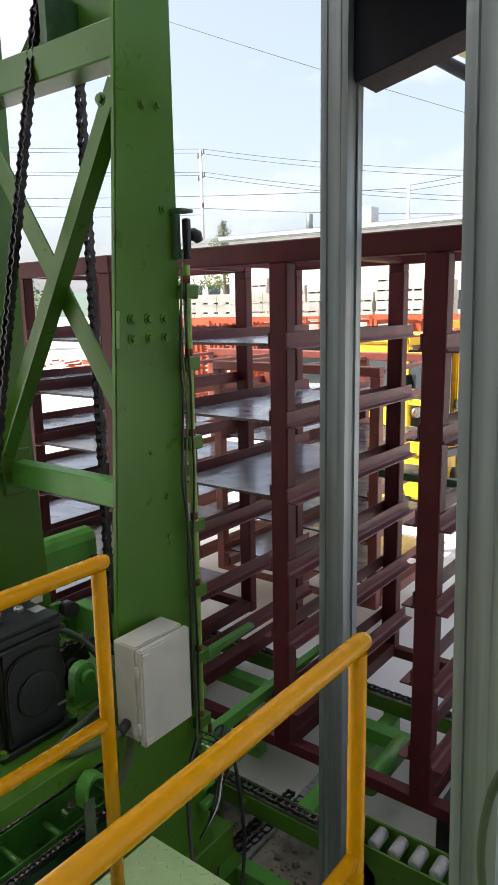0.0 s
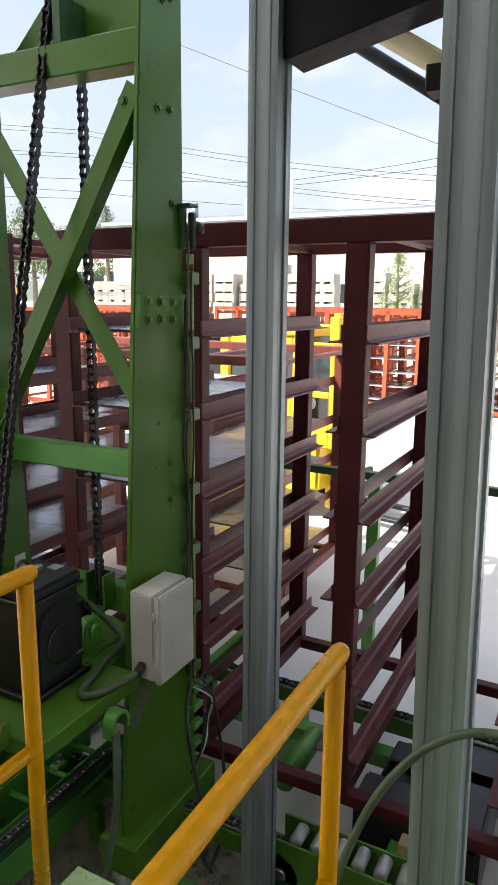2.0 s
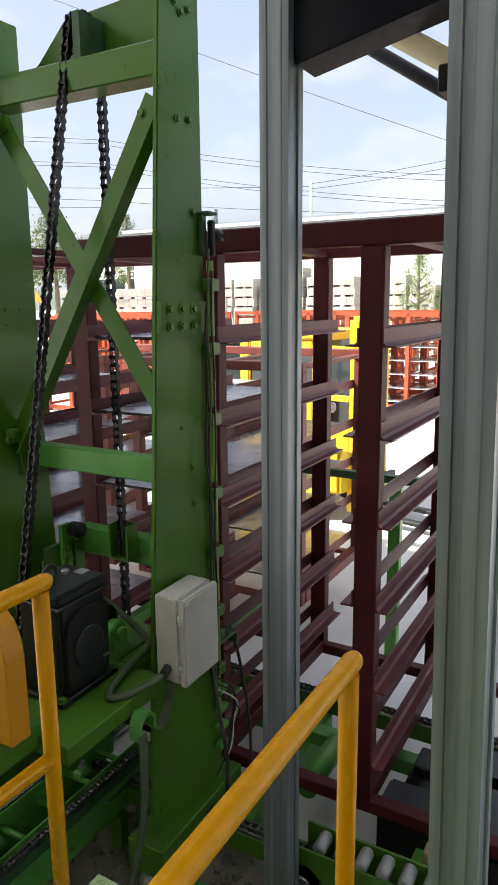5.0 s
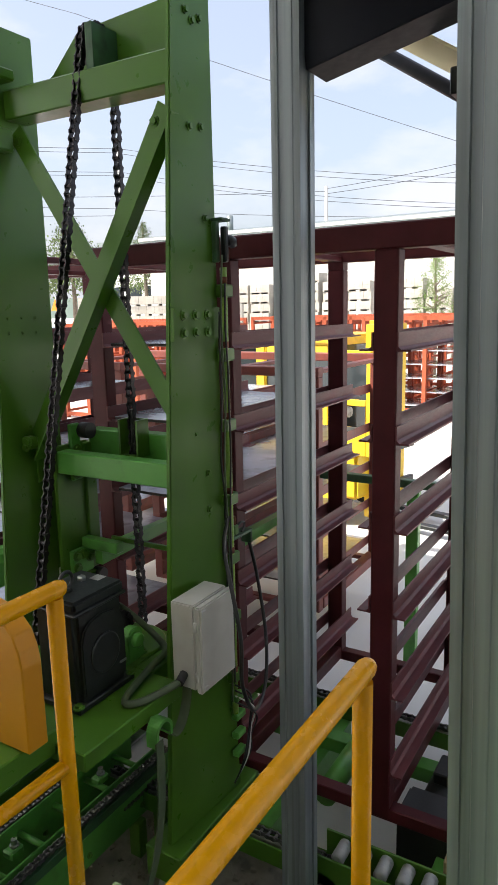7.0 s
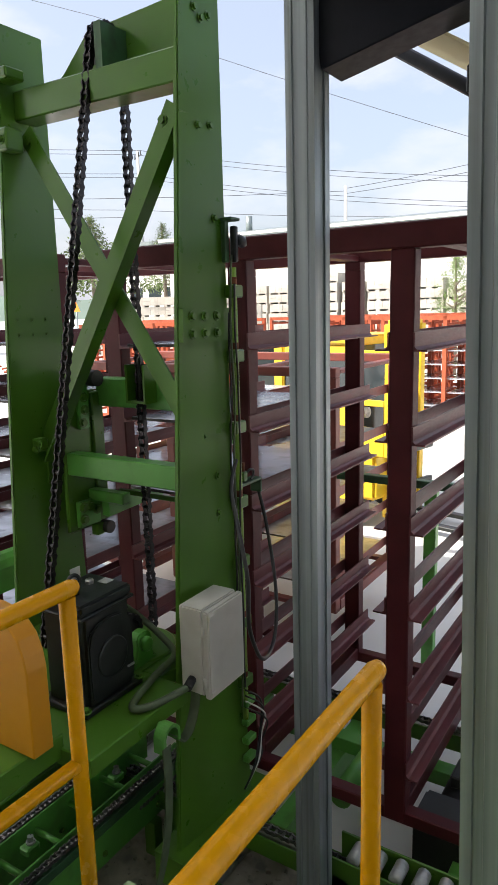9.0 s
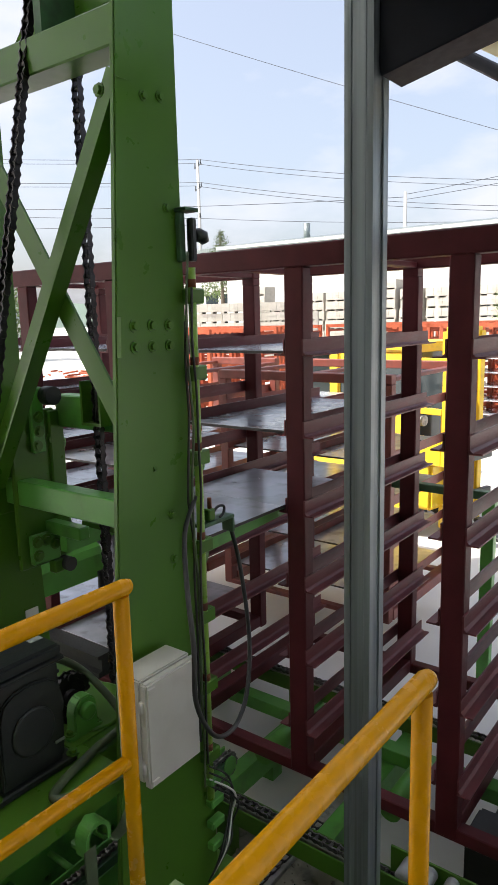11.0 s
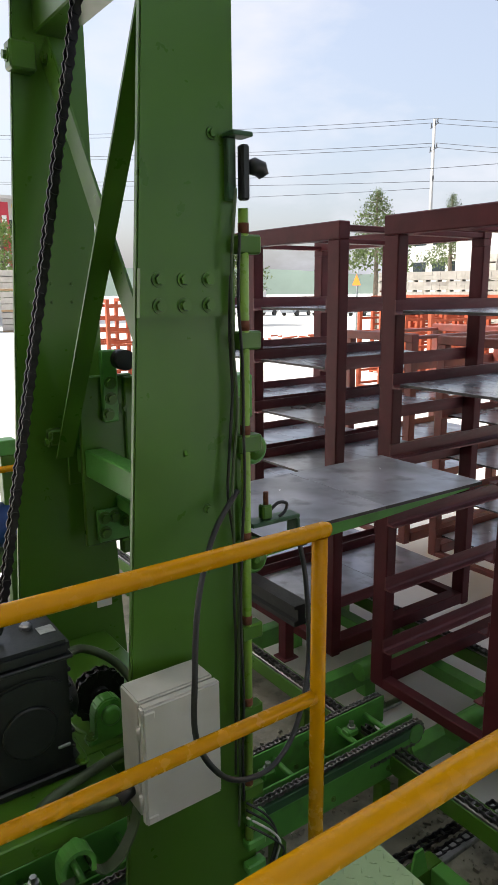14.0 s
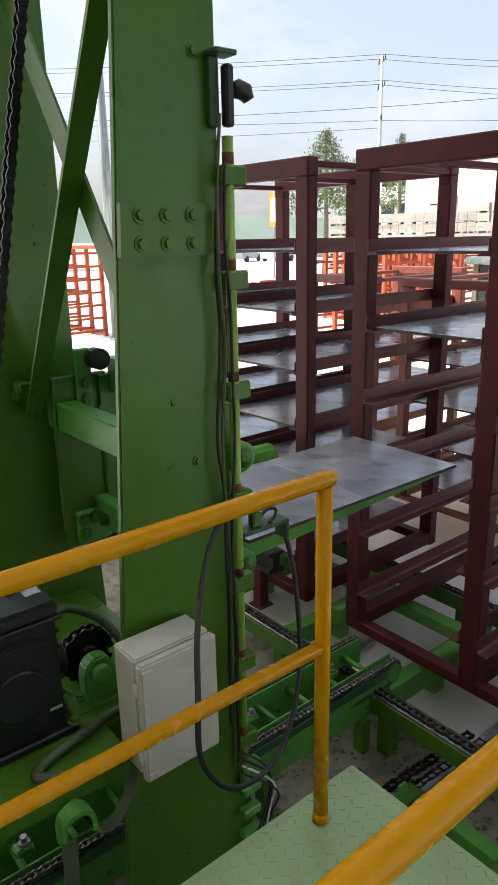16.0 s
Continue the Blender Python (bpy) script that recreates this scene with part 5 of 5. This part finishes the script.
def tree(x, y, h, spread, mat, seed, label, conifer=True):
    ob = thing("tree", label, "tree", "yard trees", at=(x, y, 0))
    rng = random.Random(seed)
    bm = bmesh.new()
    tube(bm, [(0, 0, 0), (0.05, 0, h * 0.4), (0, 0.05, h * 0.97)], [0.04 * h * 0.6, 0.026 * h * 0.6, 0.006 * h], 8)
    for i in range(16):
        z = h * ((0.5 if conifer else 0.3) + 0.45 * i / 16)
        a = rng.uniform(0, 6.28)
        l = spread * (1 - 0.85 * i / 16) if conifer else spread * rng.uniform(0.4, 0.9)
        tube(bm, [(0, 0, z), (l * math.cos(a), l * math.sin(a), z + l * (0.05 if conifer else 0.6))], [0.05, 0.012], 5)
    part("trunk", bm, BARK, ob)
    bm = bmesh.new()
    n_tuft = 170 if conifer else 150
    for i in range(n_tuft):
        f = (i + rng.random()) / n_tuft
        a = i * 2.4 + rng.uniform(-0.5, 0.5)
        if conifer:
            z = h * (0.48 + 0.50 * f)
            r = spread * (1 - f) ** 0.85 * rng.uniform(0.35, 1.15) + 0.05
            z -= r * 0.15
        else:
            z = h * (0.3 + 0.65 * f)
            r = spread * math.sin(math.pi * (0.15 + 0.8 * f)) * rng.uniform(0.3, 1.1)
        c = Vector((r * math.cos(a), r * math.sin(a), z))
        size = (0.10 * spread + 0.2 * spread * (1 - f)) * rng.uniform(0.6, 1.2) if conifer else 0.24 * spread * rng.uniform(0.6, 1.3)
        for k in range(34):
            q = c + Vector((rng.gauss(0, 0.55), rng.gauss(0, 0.55), rng.gauss(0, 0.35))) * size
            sz = size * rng.uniform(0.11, 0.24)
            nn = Vector((rng.gauss(0, 1), rng.gauss(0, 1), rng.gauss(0.5, 1))).normalized()
            u = nn.orthogonal().normalized() * sz
            v = nn.cross(u).normalized() * sz * 0.55
            bm.faces.new([bm.verts.new(q + p) for p in (-u, -v, u, v)])
    part("crown", bm, mat, ob)
    return ob


def build_trees():
    tree(34.5, 34.1, 9.5, 2.7, LEAF, 1, "tall dark conifer beyond the car park")
    tree(45.0, 36.3, 10.2, 2.1, LEAF, 2, "tall dark conifer behind the block stacks")
    tree(57, 51.0, 6.0, 2.6, LEAF_LIGHT, 4, "round light green tree by the parked cars", False)
    tree(60, 55.5, 4.6, 1.8, LEAF_LIGHT, 5, "light green bush beyond the block stacks", False)
    tree(27.8, 7.1, 5.0, 0.8, LEAF_LIGHT, 6, "light green climbing shrub by the block stacks", False)
    tree(29.5, 6.0, 4.2, 0.7, LEAF, 7, "dark green climbing shrub by the block stacks", False)
    tree(15.4, 56.0, 8.5, 2.4, LEAF_LIGHT, 8, "leafy tree beyond the panel stacks", False)
    tree(30, 46.0, 6.0, 3.0, LEAF, 9, "round leafy tree by the sheds", False)
    bm = bmesh.new()
    rng = random.Random(2)
    n = 80
    last = None
    for i in range(n + 1):
        a = radians(-75 + 225 * i / n)
        d = 420
        h = 7 + 9 * abs(noise.noise(Vector((i * 0.11, 0.3, 0)))) + 5 * max(0, math.sin(i * 0.17))
        p = (d * math.cos(a), d * math.sin(a))
        now = (bm.verts.new((*p, -1)), bm.verts.new((p[0] * 1.05, p[1] * 1.05, h)), bm.verts.new((p[0] * 1.3, p[1] * 1.3, h * 1.1)))
        if last:
            for k in range(2):
                bm.faces.new((last[k], last[k + 1], now[k + 1], now[k]))
        last = now
    single("backdrop", bm, HILL, "low hazy wooded hills on the horizon", "hills", kind="structure")


def pole(x, y, h, label, arms=True):
    ob = thing("utility_pole", label, "utility pole", "utility poles", at=(x, y, 0))
    part("shaft", tube(bmesh.new(), [(0, 0, 0), (0, 0, h)], [0.20, 0.12], 12), POLE, ob)
    for z, w in (((h - 0.6, 1.2), (h - 2.6, 1.2), (h - 5.2, 0.5)) if arms else ()):
        arm = part("cross_arm", tube(bmesh.new(), [(-w * 0.5, -w * 0.78, z + 0.05), (w * 0.5, w * 0.78, z + 0.05)], 0.05, 6), WIRE, ob)
        for s in (-0.9, -0.3, 0.3, 0.9):
            part("insulator", rod((s * w * 0.5, s * w * 0.75, z + 0.1), (s * w * 0.5, s * w * 0.75, z + 0.45), 0.055, 8), WIRE, arm)
    return ob


def wire(p, q, sag, r=0.018):
    pts = [Vector(p).lerp(Vector(q), i / 14) - Vector((0, 0, sag * 4 * (i / 14) * (1 - i / 14))) for i in range(15)]
    return single("overhead_wire", tube(bmesh.new(), pts, r, 5), WIRE, "thin black overhead power line", "power line", "overhead wires")


def build_poles():
    P1, P2, P3 = (50.2, 43.0), (53.4, 23.7), (12, 82.0)
    pole(*P1, 17.4, "tall concrete utility pole with cross arms")
    pole(*P2, 12.6, "concrete utility pole behind the warehouse", False)
    pole(*P3, 18.5, "concrete utility pole beyond the car park")
    for z in (16.8, 14.8):
        for s in (-0.9, 0.9):
            wire((P1[0] + 0.5 * s, P1[1] + 0.8 * s, z + 0.45), (P3[0] + 0.5 * s, P3[1] + 0.8 * s, z + 1.6), 0.5, 0.022)
            wire((P1[0] + 0.5 * s, P1[1] + 0.8 * s, z + 0.45), (62 + s, 6.0 + s, z - 4.5), 0.8, 0.022)
    wire((50.2, 43, 12.2), (12, 82, 14.2), 0.5, 0.022)
    wire((50.2, 43, 11.6), (12, 82, 12.2), 0.5, 0.022)
    wire((50.2, 43, 12.2), (72, -10, 10.5), 1.0, 0.022)
    wire((53.4, 23.7, 12.4), (62, -5, 17.5), 0.6, 0.022)
    wire((53.4, 23.7, 12.0), (62, -5, 16.6), 0.6, 0.022)
    wire((53.4, 23.7, 12.2), (12, 80, 14.0), 1.0, 0.022)
    wire((14.2, 13.2, 10.75), (20.5, -1.0, 5.2), 0.12, 0.007)
    wire((14.2, 13.2, 10.75), (9.0, 25.0, 15.2), 0.12, 0.007)
    pole2 = thing("street_lamp", "tall pale steel lamp column", "street lamp", at=(8.4, 16.5, 0))
    part("shaft", tube(bmesh.new(), [(0, 0, 0), (0, 0, 9.0)], [0.16, 0.11], 14), GALV, pole2)
    part("flange", rod((0, 0, 0), (0, 0, 0.05), 0.25, 14), GALV, pole2)


# ---------- what moves ----------
LIFT_X = [(0, .533), (.5, .728), (1, .945), (1.5, 1.058), (2, 1.115), (2.5, 1.157), (3, 1.157), (4, 1.155), (7, 1.153), (8, 1.148), (8.7, 1.146), (9.2, 1.06), (9.7, 0.93),
          (10.3, .725), (10.5, .652), (11, .471), (11.5, .287), (12, .112), (12.5, -.066), (13, -.166), (13.5, -.223), (14, -.268), (14.5, -.277), (15.2, -.275), (16, -.264)]
CAR_Z = [(0, -1.15), (3.4, -1.15), (3.8, -1.13), (4.2, -1.07), (5, -.86), (6.0, -.57), (6.5, -.43), (7, -.28), (7.5, -.13), (7.9, -.015), (8.1, 0), (12, 0), (15.0, 0), (15.3, -.03), (15.5, -.08), (16, -.205)]


def at_time(rows, t):
    return float(np.interp(t, [r[0] for r in rows], [r[1] for r in rows]))


def motions():
    walk(lift, [(t, pose(x, 0, 0)) for t, x in LIFT_X])
    walk(carriage, [(t, pose(0, 0, z)) for t, z in CAR_Z])
    for ob, x0 in ((pallet_a, 1.806), (pallet_b, 1.806 + PX)):
        rows = [(0, pose(x0, 0.765, 1.839)), (7.85, pose(x0, 0.765, 1.839)), (8.1, pose(x0, 0.765, 1.859))]
        for t, x in LIFT_X:
            if t > 8.5:
                rows.append((t, pose(x0 + x - 1.146, 0.765, 1.859 + at_time(CAR_Z, t))))
        rows = rows[:-1] + [(t, pose(x0 - 0.272 - 1.146, 0.765, 1.859 + at_time(CAR_Z, t))) for t in (15.0, 15.3, 15.5, 16)]
        walk(ob, rows)
    walk(hose, [(0, pose(0.12, -1.02, 2.03, -38)), (0.5, pose(0.12, -1.01, 2.05, -38)), (1.5, pose(0.12, -1.0, 2.07, -34)), (2.1, pose(0.12, -0.97, 2.06, -6)), (2.5, pose(0.12, -0.955, 2.06, 0)),
                (3.0, pose(0.12, -0.96, 2.06, -8)), (3.4, pose(0.12, -0.97, 2.065, 2)), (3.8, pose(0.12, -0.98, 2.07, -4)), (4.2, pose(0.12, -1.02, 2.13, -10)), (5.0, pose(0.12, -1.35, 2.0, -20)), (5.8, pose(0.12, -1.75, 1.9, -30)), (16, pose(0.12, -1.75, 1.9, -30))])


build_ground()
build_roof()
build_unseen_side_wall()
channel_post("galvanised_post", 1.20, 1.315, -0.025, 0.085, 0.02, 8.49, "galvanised steel channel post beside the rack")
near_post = channel_post("galvanised_post", 0.30, 0.405, -0.956, -0.851, 0.02, 8.49, "galvanised steel channel post close to the handrail")
near_post.matrix_basis = near_post.matrix_basis @ pose(0, 0, 0, -1.2)
build_canopy()
build_platform()
build_racks()
lift, carriage = build_lift()
pallet_a = pallet(1.806, 0.765, 1.839, "worn grey steel pallet plate carried on the lift forks")
pallet_b = pallet(1.806 + PX, 0.765, 1.839, "worn grey steel pallet plate carried on the lift forks")
build_conveyors()
build_pusher()
build_grit()
build_guard()
build_side_machine()
hose = build_hose()
build_forklift()
build_cabin()
build_yard_racks()
build_blocks()
build_buildings()
build_cars()
build_trees()
build_poles()
motions()
